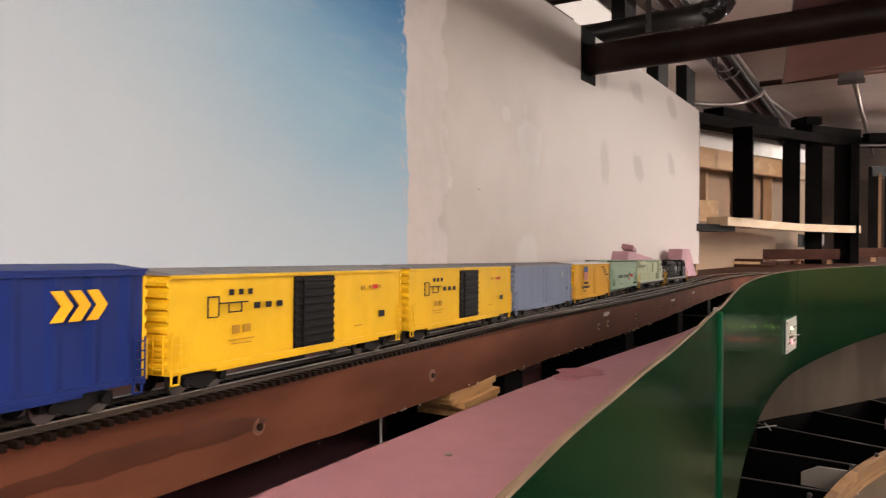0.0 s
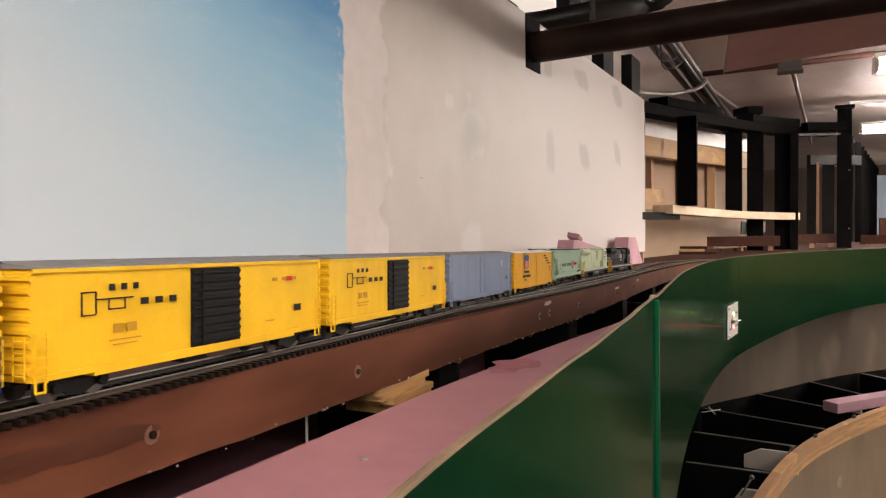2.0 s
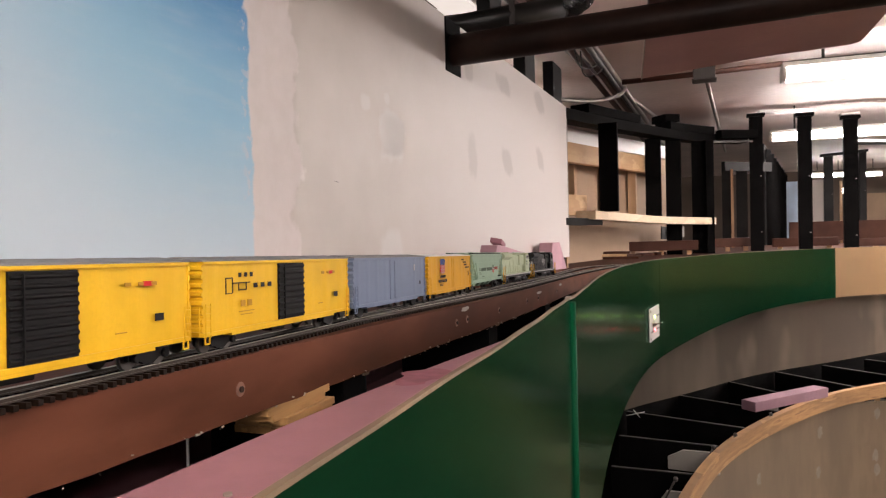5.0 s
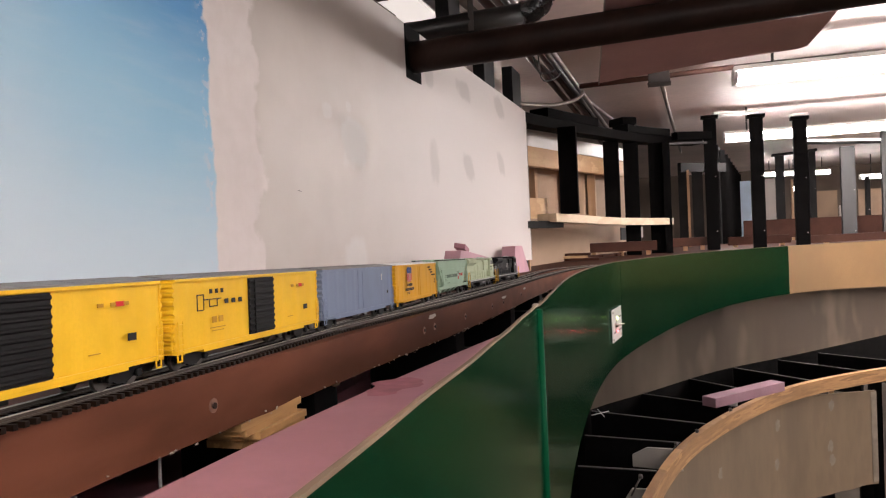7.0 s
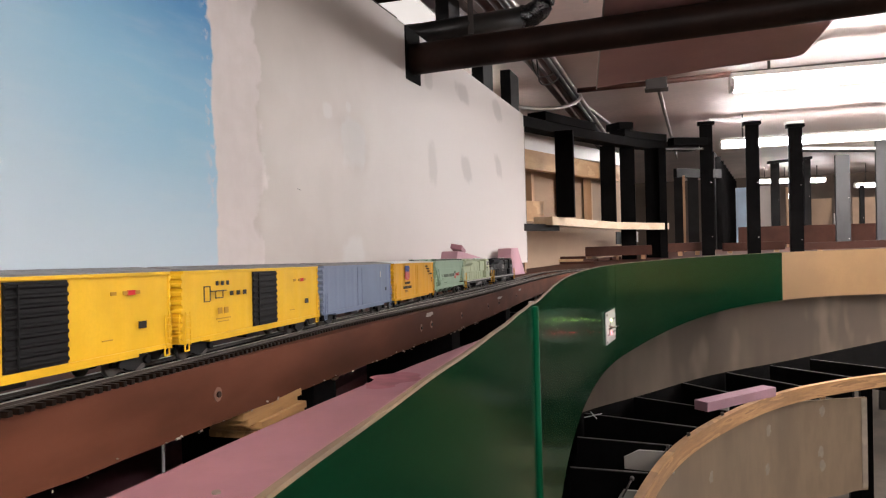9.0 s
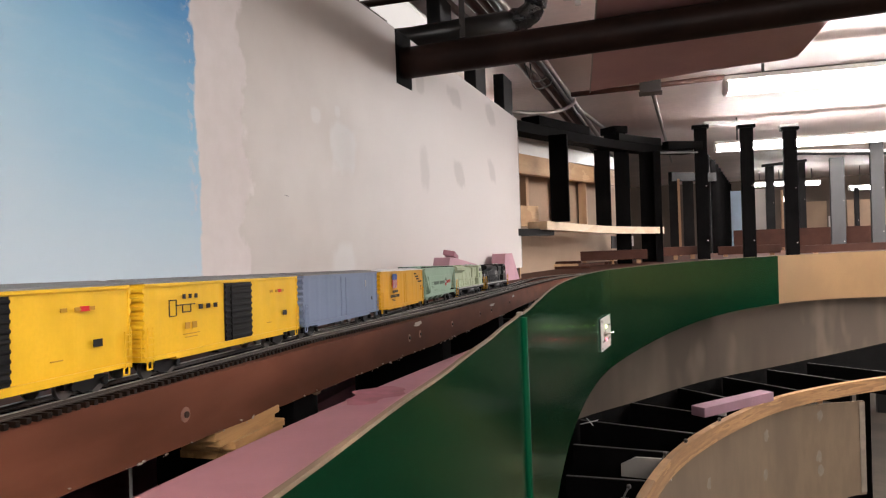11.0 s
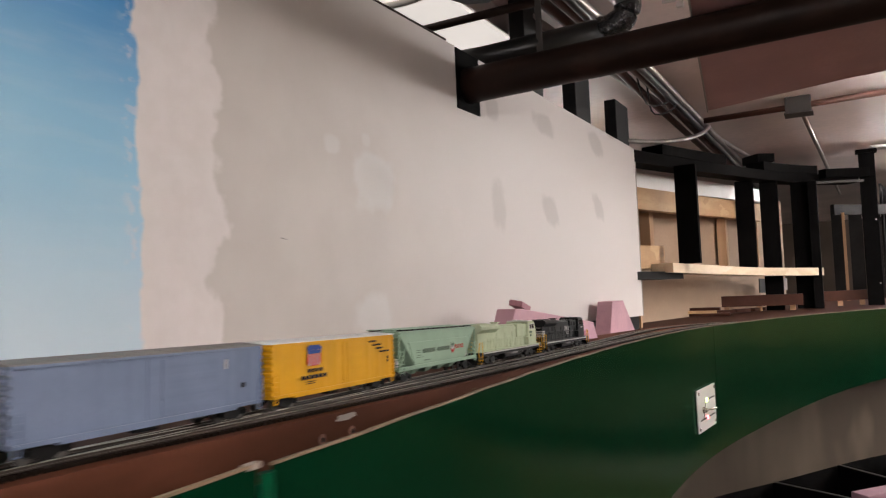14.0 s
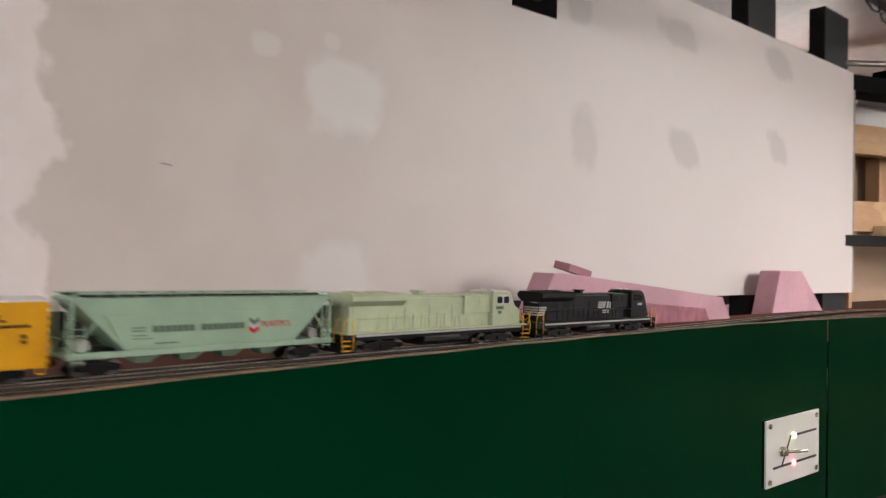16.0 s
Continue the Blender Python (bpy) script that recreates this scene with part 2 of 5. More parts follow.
M_cap = surf("bare_steel_cap", (0.45, 0.42, 0.40), 0.35, metal=0.85, var=0.2)
M_plate = surf("white_plastic_plate", (0.66, 0.64, 0.61), 0.35, var=0.05, coarse=20)
M_ink = surf("black_ink", (0.012, 0.012, 0.012), 0.5, var=0.1)
M_steel = surf("nickel_steel", (0.66, 0.62, 0.56), 0.25, metal=1.0, var=0.15, coarse=30)
M_led_green = glow("led_yellow_green", (0.72, 1.0, 0.25), 15.0)
M_led_red = glow("led_red", (1.0, 0.08, 0.10), 15.0)
M_chip = surf("white_paint_chips", (0.34, 0.27, 0.225), 0.8, var=0.2, coarse=40)
M_scrap = surf("drywall_scrap", (0.36, 0.32, 0.285), 0.8, var=0.12)
M_rail = surf("nickel_silver_rail", (0.55, 0.50, 0.42), 0.30, metal=1.0, var=0.3, coarse=18, fine=200, bump=0.05)
M_railside = surf("weathered_rail_side", (0.040, 0.025, 0.016), 0.5, spec=0.25, var=0.35, coarse=30, fine=300)
M_tie = surf("dark_brown_plastic_tie", (0.0095, 0.0050, 0.0030), 0.55, spec=0.06, var=0.4, coarse=60, fine=400)
M_knot = surf("bare_wood_plug", (0.17, 0.075, 0.05), 0.6, var=0.4, coarse=60)
M_blueboard = surf("pale_blue_board", (0.50, 0.62, 0.76), 0.7, var=0.1)
M_fartan = surf("far_tan_panel", (0.19, 0.12, 0.072), 0.7, var=0.15)
M_wire = surf("white_hook_wire", (0.72, 0.70, 0.67), 0.4, var=0.1)


def plastic(name, color, rough=0.42, var=0.08):
    return surf(name, color, rough, spec=0.08, var=var, coarse=40, fine=500, bump=0.05, dist=0.0003)


M_yellow = plastic("yellow_car_paint", (0.69, 0.405, 0.018))
M_orange = plastic("armour_yellow_paint", (0.60, 0.295, 0.010))
M_blue = plastic("dark_blue_car_paint", (0.009, 0.021, 0.115))
M_slate = plastic("slate_blue_grey_paint", (0.155, 0.19, 0.275))
M_red = surf("boxcar_red_paint", (0.102, 0.0030, 0.0022), 0.45, spec=0.045, var=0.2, coarse=26, fine=300, stretch=(1, 1, 0.3), bump=0.06, dist=0.0003)
M_mint = plastic("pale_green_hopper_paint", (0.28, 0.39, 0.285))
M_primer = plastic("pale_green_primer", (0.44, 0.49, 0.33), 0.55, 0.1)
M_locoblack = plastic("black_loco_paint", (0.011, 0.011, 0.012), 0.38)
M_under = surf("black_underframe", (0.006, 0.0055, 0.0055), 0.65, spec=0.12, var=0.3, coarse=60)
M_roofgrey = plastic("grey_roof", (0.19, 0.18, 0.175), 0.5)
M_roofwhite = plastic("white_roof", (0.72, 0.70, 0.67), 0.45)
M_white = plastic("white_lettering", (0.42, 0.40, 0.385), 0.5)
M_letterblack = plastic("black_lettering", (0.015, 0.014, 0.013), 0.5)
M_letterred = plastic("red_lettering", (0.52, 0.02, 0.022), 0.5)
M_lettergreen = plastic("dark_green_lettering", (0.10, 0.14, 0.10), 0.5)
M_shield_blue = plastic("shield_blue", (0.03, 0.06, 0.22), 0.5)
M_shield_pink = plastic("shield_red_white", (0.50, 0.22, 0.21), 0.5)
M_faded = plastic("faded_red_label", (0.27, 0.05, 0.045), 0.55)
M_dullwhite = plastic("dull_white_lettering", (0.36, 0.36, 0.38), 0.55)
M_greypost = surf("grey_weathered_post", (0.017, 0.016, 0.016), 0.55, var=0.3, coarse=9, fine=60, stretch=(1, 1, 0.3))
M_worn_lit = surf("scuffed_lit_edge", (0.075, 0.070, 0.066), 0.7, var=0.5, coarse=14, fine=90)
M_bar = surf("mauve_foam_bar", (0.30, 0.165, 0.205), 0.8, var=0.15, coarse=12, fine=120, bump=0.3)
M_safety = plastic("yellow_handrail", (0.78, 0.40, 0.02), 0.45)
M_wheel = surf("blackened_wheel", (0.12, 0.11, 0.10), 0.35, metal=0.8, var=0.3, coarse=60)
M_window = surf("dark_cab_glass", (0.02, 0.022, 0.024), 0.12, var=0.1)
M_blackdoor = plastic("black_ribbed_door", (0.008, 0.0078, 0.008), 0.6)
M_faint = plastic("faint_brown_lettering", (0.40, 0.21, 0.02), 0.5)


# ---- mesh helpers ----
def link_mesh(name, bm, material, parent=None, label="", sharp=True):
    me = bpy.data.meshes.new(name)
    bm.to_mesh(me)
    bm.free()
    me.materials.append(material)
    ob = new(name, me)
    if parent:
        ob.parent = parent
    if label:
        ob["label"] = label
    return ob


def part(name, bm, material, parent, label=""):
    return link_mesh(name, bm, material, parent, label)


def thing(name, bm, material, label, category, group="", kind=""):
    return tagged(link_mesh(name, bm, material), label, category, group, kind)


def holder(name, label, category, group="", place=(0, 0, 0), kind=""):
    ob = new(name)
    ob.location = place
    ob.empty_display_size = 0.02
    return tagged(ob, label, category, group, kind)


def setting(name, bm, material, label="", category=""):
    return tagged(link_mesh(name, bm, material), label, category, "", "structure")


def box(x0, x1, y0, y1, z0, z1, bev=0.0):
    bm = bmesh.new()
    bmesh.ops.create_cube(bm, size=1)
    for v in bm.verts:
        v.co = Vector((x0 + (v.co.x + 0.5) * (x1 - x0), y0 + (v.co.y + 0.5) * (y1 - y0), z0 + (v.co.z + 0.5) * (z1 - z0)))
    if bev:
        bmesh.ops.bevel(bm, geom=list(bm.edges), offset=bev, segments=2, profile=0.6, affect="EDGES")
    return bm


def merged(*bms):
    out = bmesh.new()
    for b in bms:
        me = bpy.data.meshes.new("tmp")
        b.to_mesh(me)
        out.from_mesh(me)
        bpy.data.meshes.remove(me)
        b.free()
    return out


def moved(bm, m):
    bmesh.ops.transform(bm, matrix=m, verts=bm.verts)
    return bm


def beam_between(a, b, width, height, bev=0.0, up=(0, 0, 1)):
    """A board from a to b: its axis in the middle, height along up."""
    a, b = Vector(a), Vector(b)
    d = b - a
    f = d.normalized()
    r = f.cross(Vector(up)).normalized()
    u = r.cross(f)
    bm = box(-width / 2, width / 2, 0, d.length, -height / 2, height / 2, bev)
    m = Matrix((r, f, u)).transposed().to_4x4()
    return moved(bm, Matrix.Translation(a) @ m)


def tube(points, r, seg=10, closed_ends=True):
    P = [Vector(p) for p in points]
    bm = bmesh.new()
    rings = []
    ref = Vector((0, 0, 1))
    for i, p in enumerate(P):
        d = (P[min(i + 1, len(P) - 1)] - P[max(i - 1, 0)]).normalized()
        if abs(d.dot(ref)) > 0.95:
            ref = Vector((0, 1, 0)) if abs(d.y) < 0.9 else Vector((1, 0, 0))
        s = d.cross(ref).normalized()
        u = s.cross(d)
        rings.append([bm.verts.new(p + r * (math.cos(k * math.tau / seg) * s + math.sin(k * math.tau / seg) * u)) for k in range(seg)])
    for a, b in zip(rings, rings[1:]):
        for k in range(seg):
            bm.faces.new((a[k], a[(k + 1) % seg], b[(k + 1) % seg], b[k])).smooth = True
    if closed_ends:
        bm.faces.new(rings[0])
        bm.faces.new(rings[-1])
    bmesh.ops.recalc_face_normals(bm, faces=bm.faces)
    return bm


def prism(poly, axis, lo, hi, bev=0.0):
    """A polygon given in the two axes other than axis, in order, drawn out from lo to hi."""
    bm = bmesh.new()

    def at(p, v):
        return {"x": (v, p[0], p[1]), "y": (p[0], v, p[1]), "z": (p[0], p[1], v)}[axis]

    a = [bm.verts.new(at(p, lo)) for p in poly]
    b = [bm.verts.new(at(p, hi)) for p in poly]
    bm.faces.new(a)
    bm.faces.new(b[::-1])
    for i in range(len(poly)):
        bm.faces.new((a[i], b[i], b[(i + 1) % len(poly)], a[(i + 1) % len(poly)]))
    bmesh.ops.recalc_face_normals(bm, faces=bm.faces)
    if bev:
        bmesh.ops.bevel(bm, geom=list(bm.edges), offset=bev, segments=2, profile=0.6, affect="EDGES")
    return bm


def smooth(points, n):
    """n points, evenly spaced, along a cubic curve through the given ones."""
    P = [Vector(p) for p in points]
    T = [0.0]
    for a, b in zip(P, P[1:]):
        T.append(T[-1] + (b - a).length)
    slopes = []
    for i in range(len(P)):
        if i in (0, len(P) - 1):
            k = 0 if i == 0 else i - 1
            slopes.append((P[k + 1] - P[k]) / (T[k + 1] - T[k]))
        else:
            d0, d1 = T[i] - T[i - 1], T[i + 1] - T[i]
            slopes.append(((P[i] - P[i - 1]) / d0 * d1 + (P[i + 1] - P[i]) / d1 * d0) / (d0 + d1))
    out, i = [], 0
    for k in range(n):
        s = T[-1] * k / (n - 1)
        while i < len(P) - 2 and s > T[i + 1]:
            i += 1
        d = T[i + 1] - T[i]
        u = (s - T[i]) / d
        out.append((2 * u**3 - 3 * u**2 + 1) * P[i] + (u**3 - 2 * u**2 + u) * d * slopes[i] + (3 * u**2 - 2 * u**3) * P[i + 1] + (u**3 - u**2) * d * slopes[i + 1])
    return out


def ribbon(left, right):
    """A solid between two rows of (top, bottom) points."""
    bm = bmesh.new()
    rows = []
    for (lt, lb), (rt, rb) in zip(left, right):
        rows.append([bm.verts.new(p) for p in (lt, rt, rb, lb)])
    for a, b in zip(rows, rows[1:]):
        for i in range(4):
            f = bm.faces.new((a[i], a[(i + 1) % 4], b[(i + 1) % 4], b[i]))
            f.smooth = False
    bm.faces.new(rows[0][::-1])
    bm.faces.new(rows[-1])
    bmesh.ops.recalc_face_normals(bm, faces=bm.faces)
    return bm


def offset(path, d):
    """The path moved d to its right, in plan."""
    out = []
    for i, p in enumerate(path):
        t = (path[min(i + 1, len(path) - 1)] - path[max(i - 1, 0)]).normalized()
        out.append(Vector((p.x + t.y * d, p.y - t.x * d)))
    return out


def strip(path, d0, d1, top, bottom):
    """A solid along a plan path from offset d0 to d1; top and bottom are functions of a plan point."""
    return ribbon(*[[((q.x, q.y, top(p)), (q.x, q.y, bottom(p))) for p, q in zip(path, offset(path, d))] for d in (d0, d1)])


def along(path, y):
    for a, b in zip(path, path[1:]):
        if a.y <= y <= b.y:
            return a.lerp(b, (y - a.y) / (b.y - a.y))
    return path[-1]


def cut(path, y0, y1):
    ends = [along(path, max(y0, path[0].y)), along(path, min(y1, path[-1].y))]
    return ends[:1] + [p for p in path if y0 + 1e-4 < p.y < y1 - 1e-4] + ends[1:]


def disc(center, normal, r, h, seg=12):
    n = Vector(normal).normalized()
    c = Vector(center)
    return tube([c, c + n * h], r, seg)

# ---- plan ----
WALL_AT = -0.287
WALL_LEAN = 0.012
GRADE = -0.04


def rail_z(y):
    return 1.301 + GRADE * y


def wall_x(y):
    """The drywall's face: it stands a little askew to the y axis."""
    return WALL_AT + WALL_LEAN * y


def fascia_top(p):
    return 1.345 - 0.0269 * (p.y + 0.6)


FASCIA = smooth([(0.285, -2.4), (0.256, -1.5), (0.2431, -1.1), (0.2337, -1.0), (0.2205, -0.8), (0.2045, -0.6), (0.1685, -0.13), (0.163, 0.1), (0.18, 0.44), (0.24, 0.75), (0.325, 1.07), (0.5, 1.55), (0.73, 2.0), (1.27, 2.73), (2.2, 3.5), (3.4, 4.0)], 900)
EDGE = smooth([(0.125, -2.4), (0.085, -1.6), (0.054, -1.04), (0.041, -0.6), (0.03, -0.1), (0.009, 0.3), (-0.012, 0.7), (-0.022, 1.0), (-0.03, 1.4), (-0.02, 1.8), (0.05, 2.2), (0.2, 2.65), (0.45, 3.1)], 200)
TRACK_A = smooth([(0.152, -2.4), (0.0895, -1.6), (0.0595, -1.2), (0.0335, -0.83), (0.001, -0.4), (-0.032, 0.0), (-0.0485, 0.3), (-0.0585, 0.56), (-0.0805, 0.8), (-0.0995, 1.0), (-0.1185, 1.2), (-0.132, 1.4), (-0.135, 1.6), (-0.12, 1.8), (-0.06, 2.15), (0.06, 2.55), (0.3, 3.0)], 300)
TRACK_B = smooth([(0.0125, -0.56), (0.013, -0.4), (0.009, -0.1), (-0.011, 0.3), (-0.033, 0.7), (-0.045, 1.0), (-0.055, 1.4), (-0.045, 1.8), (0.02, 2.2), (0.16, 2.65), (0.4, 3.1)], 200)

# ---- setting ----
NOTCH = [(-3.2, 1.25), (-0.155, 1.25), (-0.15, 1.327), (1.918, 1.258), (1.918, 1.874), (0.624, 1.884), (0.624, 1.759), (0.516, 1.759), (0.516, 1.886), (-3.2, 1.886)]
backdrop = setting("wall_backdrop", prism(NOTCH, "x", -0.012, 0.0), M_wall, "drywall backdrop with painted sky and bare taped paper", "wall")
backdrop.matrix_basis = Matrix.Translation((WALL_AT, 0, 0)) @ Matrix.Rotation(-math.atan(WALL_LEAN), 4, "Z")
setting("floor", box(-3, 6, -5, 12, -0.1, 0), M_floor, "dark worn concrete basement floor", "floor")
setting("ceiling", box(-3, 6, -5, 12, 2.13, 2.25), M_ceiling, "pale painted concrete ceiling slab", "ceiling")
setting("wall_north", box(-3, 6, 12, 12.1, 0, 2.25), M_farwall, "plain brown end wall", "wall")
setting("wall_south", box(-3, 6, -5.1, -5, 0, 2.25), M_dim, "dark plain end wall", "wall")
setting("wall_west", box(-3.1, -3, -5, 12, 0, 2.25), M_dim, "dark plain side wall", "wall")
setting("wall_east", box(6, 6.1, -5, 12, 0, 2.25), M_dim, "dark plain side wall", "wall")

# studs and plates that carry the backdrop
for y0, wide, top in ((-2.9, 0.19, 1.870), (-2.3, 0.19, 1.870), (-1.7, 0.19, 1.870), (-1.1, 0.19, 1.870), (-0.5, 0.19, 1.870), (0.0, 0.19, 1.870), (0.27, 0.19, 1.870), (0.93, 0.12, 2.128), (1.315, 0.145, 2.128), (1.75, 0.17, 2.03)):
    x = wall_x(y0)
    thing("stud", box(x - 0.055, x - 0.014, y0, y0 + wide, 0.002, top, 0.002), M_stud, "black painted wooden stud behind the drywall", "stud", "backdrop studs")
setting("top_plate", beam_between((wall_x(-3.1) - 0.034, -3.1, 1.8865), (wall_x(0.5) - 0.034, 0.51, 1.8865), 0.040, 0.031, 0.002), M_pipe, "dark brown wooden plate along the drywall", "plate")
setting("drywall_edge", box(wall_x(1.92) - 0.013, wall_x(1.92) + 0.0008, 1.919, 1.928, 1.26, 1.873), M_scrap, "white ragged drywall edge", "trim")

thing("pencil_mark", merged(*[beam_between((wall_x(-0.02) + 0.0006, -0.022 + 0.006 * k, 1.4760 - 0.0008 * k), (wall_x(-0.02) + 0.0006, -0.015 + 0.006 * k, 1.4757 - 0.0010 * k), 0.0006, 0.0007) for k in range(2)]), M_boxsteel, "short dark scratch on the drywall", "mark")

# ---- roadbed and track ----
def bed_low(y):
    return rail_z(y) - 0.0395


def ragged_low(p):
    """The sawn underside, rough and uneven."""
    return bed_low(p.y) + 0.0011 * noise.noise((p.y * 34, 0.0, 1.7)) + 0.0007 * noise.noise((p.y * 140, 3.1, 0.0))


bed = holder("roadbed", "brown painted wooden plank roadbed with chipped lower edge", "roadbed")
part("plank", strip(EDGE, -0.17, 0.0, lambda p: rail_z(p.y) - 0.0048, ragged_low), M_brown, bed)
for y0 in (-0.916, -0.747, -0.356, -0.318, -0.179, 0.0, 0.10, 0.31):
    p = along(EDGE, y0)
    dz = 0.0145 + 0.003 * random.random()
    part("screw_plug", disc((p.x - 0.001, y0, rail_z(y0) - 0.0062 - dz), (1, 0.05, 0), 0.0042, 0.0014, 14), M_knot, bed, "round filled screw hole")
    part("screw_head", disc((p.x + 0.0004, y0, rail_z(y0) - 0.0062 - dz), (1, 0.05, 0), 0.0018, 0.0012, 10), M_pipe, bed)


for y0, dz, w in ((-0.325, 0.003, 0.013), (0.112, 0.0085, 0.02), (0.36, 0.006, 0.016)):
    p = along(EDGE, y0)
    bm = bmesh.new()
    ring = []
    for k in range(14):
        a = k * math.tau / 14
        u = 1 + 0.35 * random.uniform(-1, 1)
        yy = y0 + w * u * math.cos(a)
        ring.append(bm.verts.new((along(EDGE, yy).x + 0.0005, yy, rail_z(yy) - 0.0062 - dz + 0.0022 * u * math.sin(a))))
    bm.faces.new(ring)
    part("bare_chip", bm, M_scrap, bed, "pale chip where the brown paint is gone")


# a long dark blotch on the face of the plank, with ragged ends
bm = bmesh.new()
upper, lower = [], []
for k in range(41):
    u = k / 40
    yy = -1.045 + 0.135 * u
    p = along(EDGE, yy)
    mid = 0.0150 - 0.0012 * math.sin(3.0 * u)
    half = 0.0058 * math.sin(math.pi * min(1.0, max(0.0, u))) ** 0.45 * (0.82 + 0.35 * noise.noise((u * 7, 0.4, 0.0)))
    for row, z in ((upper, mid - half), (lower, mid + half * (1 + 0.25 * noise.noise((u * 19, 2.0, 0.0))))):
        row.append(bm.verts.new((p.x + 0.0004, yy, rail_z(yy) - 0.0062 - z)))
for k in range(40):
    bm.faces.new((upper[k], upper[k + 1], lower[k + 1], lower[k]))
part("stain", bm, M_stain, bed, "dark damp-looking stain in the brown paint")


def flecks(path, d, z, n, lo, hi, size):
    """Loose flakes of paint and glue scattered along an edge."""
    bm = bmesh.new()
    for _ in range(n):
        y = random.uniform(lo, hi)
        p = along(path, y)
        s = size * random.uniform(0.3, 1.5)
        b = box(-s * 0.4, s * 0.5, -s * random.uniform(0.5, 2.2), s, -s * 0.5, s * 0.5)
        m = Matrix.Translation((p.x + d, y, z(y) + random.uniform(-0.0015, 0.001))) @ Euler([random.uniform(-1, 1) for _ in range(3)]).to_matrix().to_4x4()
        me = bpy.data.meshes.new("tmp")
        moved(b, m).to_mesh(me)
        b.free()
        bm.from_mesh(me)
        bpy.data.meshes.remove(me)
    return bm


thing("paint_flakes", flecks(EDGE, 0.0005, bed_low, 110, -1.15, 1.2, 0.0006), M_chip, "white flakes of old paint along the plank edge", "flakes", kind="stuff")
thing("glue_drips", flecks(EDGE, 0.0004, lambda y: bed_low(y) + 0.0012, 40, -1.15, 1.0, 0.0008), M_chip, "pale dried glue drips under the plank edge", "flakes", kind="stuff")


def track(name, path, label, near):
    road = holder(name, label, "track")
    for d in (-0.0083, 0.0083):
        foot = strip(path, d - 0.0011, d + 0.0011, lambda p: rail_z(p.y) - 0.0018, lambda p: rail_z(p.y) - 0.0025)
        web = strip(path, d - 0.00035, d + 0.00035, lambda p: rail_z(p.y) - 0.0004, lambda p: rail_z(p.y) - 0.0019)
        rail = part("rail", merged(foot, web), M_railside, road, "weathered brown rail")
        part("rail_head", strip(path, d - 0.00045, d + 0.00045, lambda p: rail_z(p.y), lambda p: rail_z(p.y) - 0.0004), M_rail, rail, "shiny worn rail head")
    # ties by arc length
    step, acc, places = 0.0057, 0.0, []
    for a, b in zip(path, path[1:]):
        d = (b - a).length
        while acc <= d:
            places.append((a.lerp(b, acc / d), (b - a).normalized()))
            acc += step
        acc -= d
    shared = bpy.data.meshes.new("tie")
    t = box(-0.0146, 0.0146, -0.0013, 0.0013, -0.0025, 0, 0.0003)
    t.to_mesh(shared)
    shared.materials.append(M_tie)
    rest = bmesh.new()
    count = 0
    for p, d in places:
        m = Matrix.Translation((p.x, p.y, rail_z(p.y) - 0.0025)) @ Matrix.Rotation(math.atan2(-d.x, d.y), 4, "Z") @ Matrix.Rotation(math.atan(GRADE), 4, "X")
        if near[0] <= p.y <= near[1] and count < 290:
            ob = new("tie", shared)
            ob.parent = road
            ob.matrix_basis = m
            count += 1
        else:
            v = [rest.verts.new(m @ w.co) for w in t.verts]
            for f in t.faces:
                rest.faces.new([v[w.index] for w in f.verts])
    t.free()
    tagged(part("far_ties", rest, M_tie, road), kind="stuff")
    return road


track("train_track", TRACK_A, "model railway track with dark ties and bright rails", (-1.05, 0.9))
track("siding_track", TRACK_B, "empty siding track with shiny rails", (-0.56, 1.3))

# foam base, strips and loose pieces
foam = holder("foam_strip", "long pink foam board strip beside the track", "foam board")
FOAM_EDGE = smooth([(0.088, -2.4), (0.082, -1.1), (0.0800, -0.85), (0.0815, -0.675), (0.096, -0.42), (0.107, -0.25), (0.108, 0.0), (0.104, 0.5)], 80)
FOAM_FAR = [Vector((along(FASCIA, p.y).x - 0.006, p.y)) for p in FOAM_EDGE]


def foam_z(y):
    return 1.270 - 0.03 * y


part("board", ribbon([((p.x, p.y, foam_z(p.y)), (p.x, p.y, foam_z(p.y) - 0.05)) for p in FOAM_EDGE], [((p.x, p.y, foam_z(p.y)), (p.x, p.y, foam_z(p.y) - 0.05)) for p in FOAM_FAR]), M_foam, foam)
scuff = bmesh.new()
ring = [scuff.verts.new((0.097 + 0.017 * math.cos(a) * (1 + 0.25 * math.sin(3 * a) + 0.2 * math.sin(7 * a + 1)), -0.605 + 0.036 * math.sin(a), foam_z(-0.605 + 0.036 * math.sin(a)) + 0.0006)) for a in [k * math.tau / 24 for k in range(24)]]
scuff.faces.new(ring)
part("scuff", scuff, M_foam_stain, foam, "darker pink scuff mark")
for x, y, s in ((0.17, -0.78, 0.004), (0.155, -0.60, 0.002), (0.12, -0.86, 0.0018), (0.19, -0.87, 0.002)):
    part("glue_spot", disc((x, y, foam_z(y) - 0.0005), (0, 0, 1), s, 0.0015, 9), M_chip, foam, "white dried glue spot")
setting("foam_base", prism([(-0.60, -3.0), (-0.05, -3.0), (-0.11, 0.0), (-0.16, 1.2), (-0.16, 1.9), (-0.60, 1.9)], "z", 1.18, 1.205), M_foam, "pink foam base board under the layout", "foam board")
tilt = Matrix.Translation((0, 0, 1.258)) @ Matrix.Rotation(math.atan(GRADE), 4, "X")
thing("foam_sheet", moved(box(-0.34, -0.125, -1.4, 0.62, -0.015, 0), tilt), M_foam, "flat pink foam sheet beside the track", "foam board")

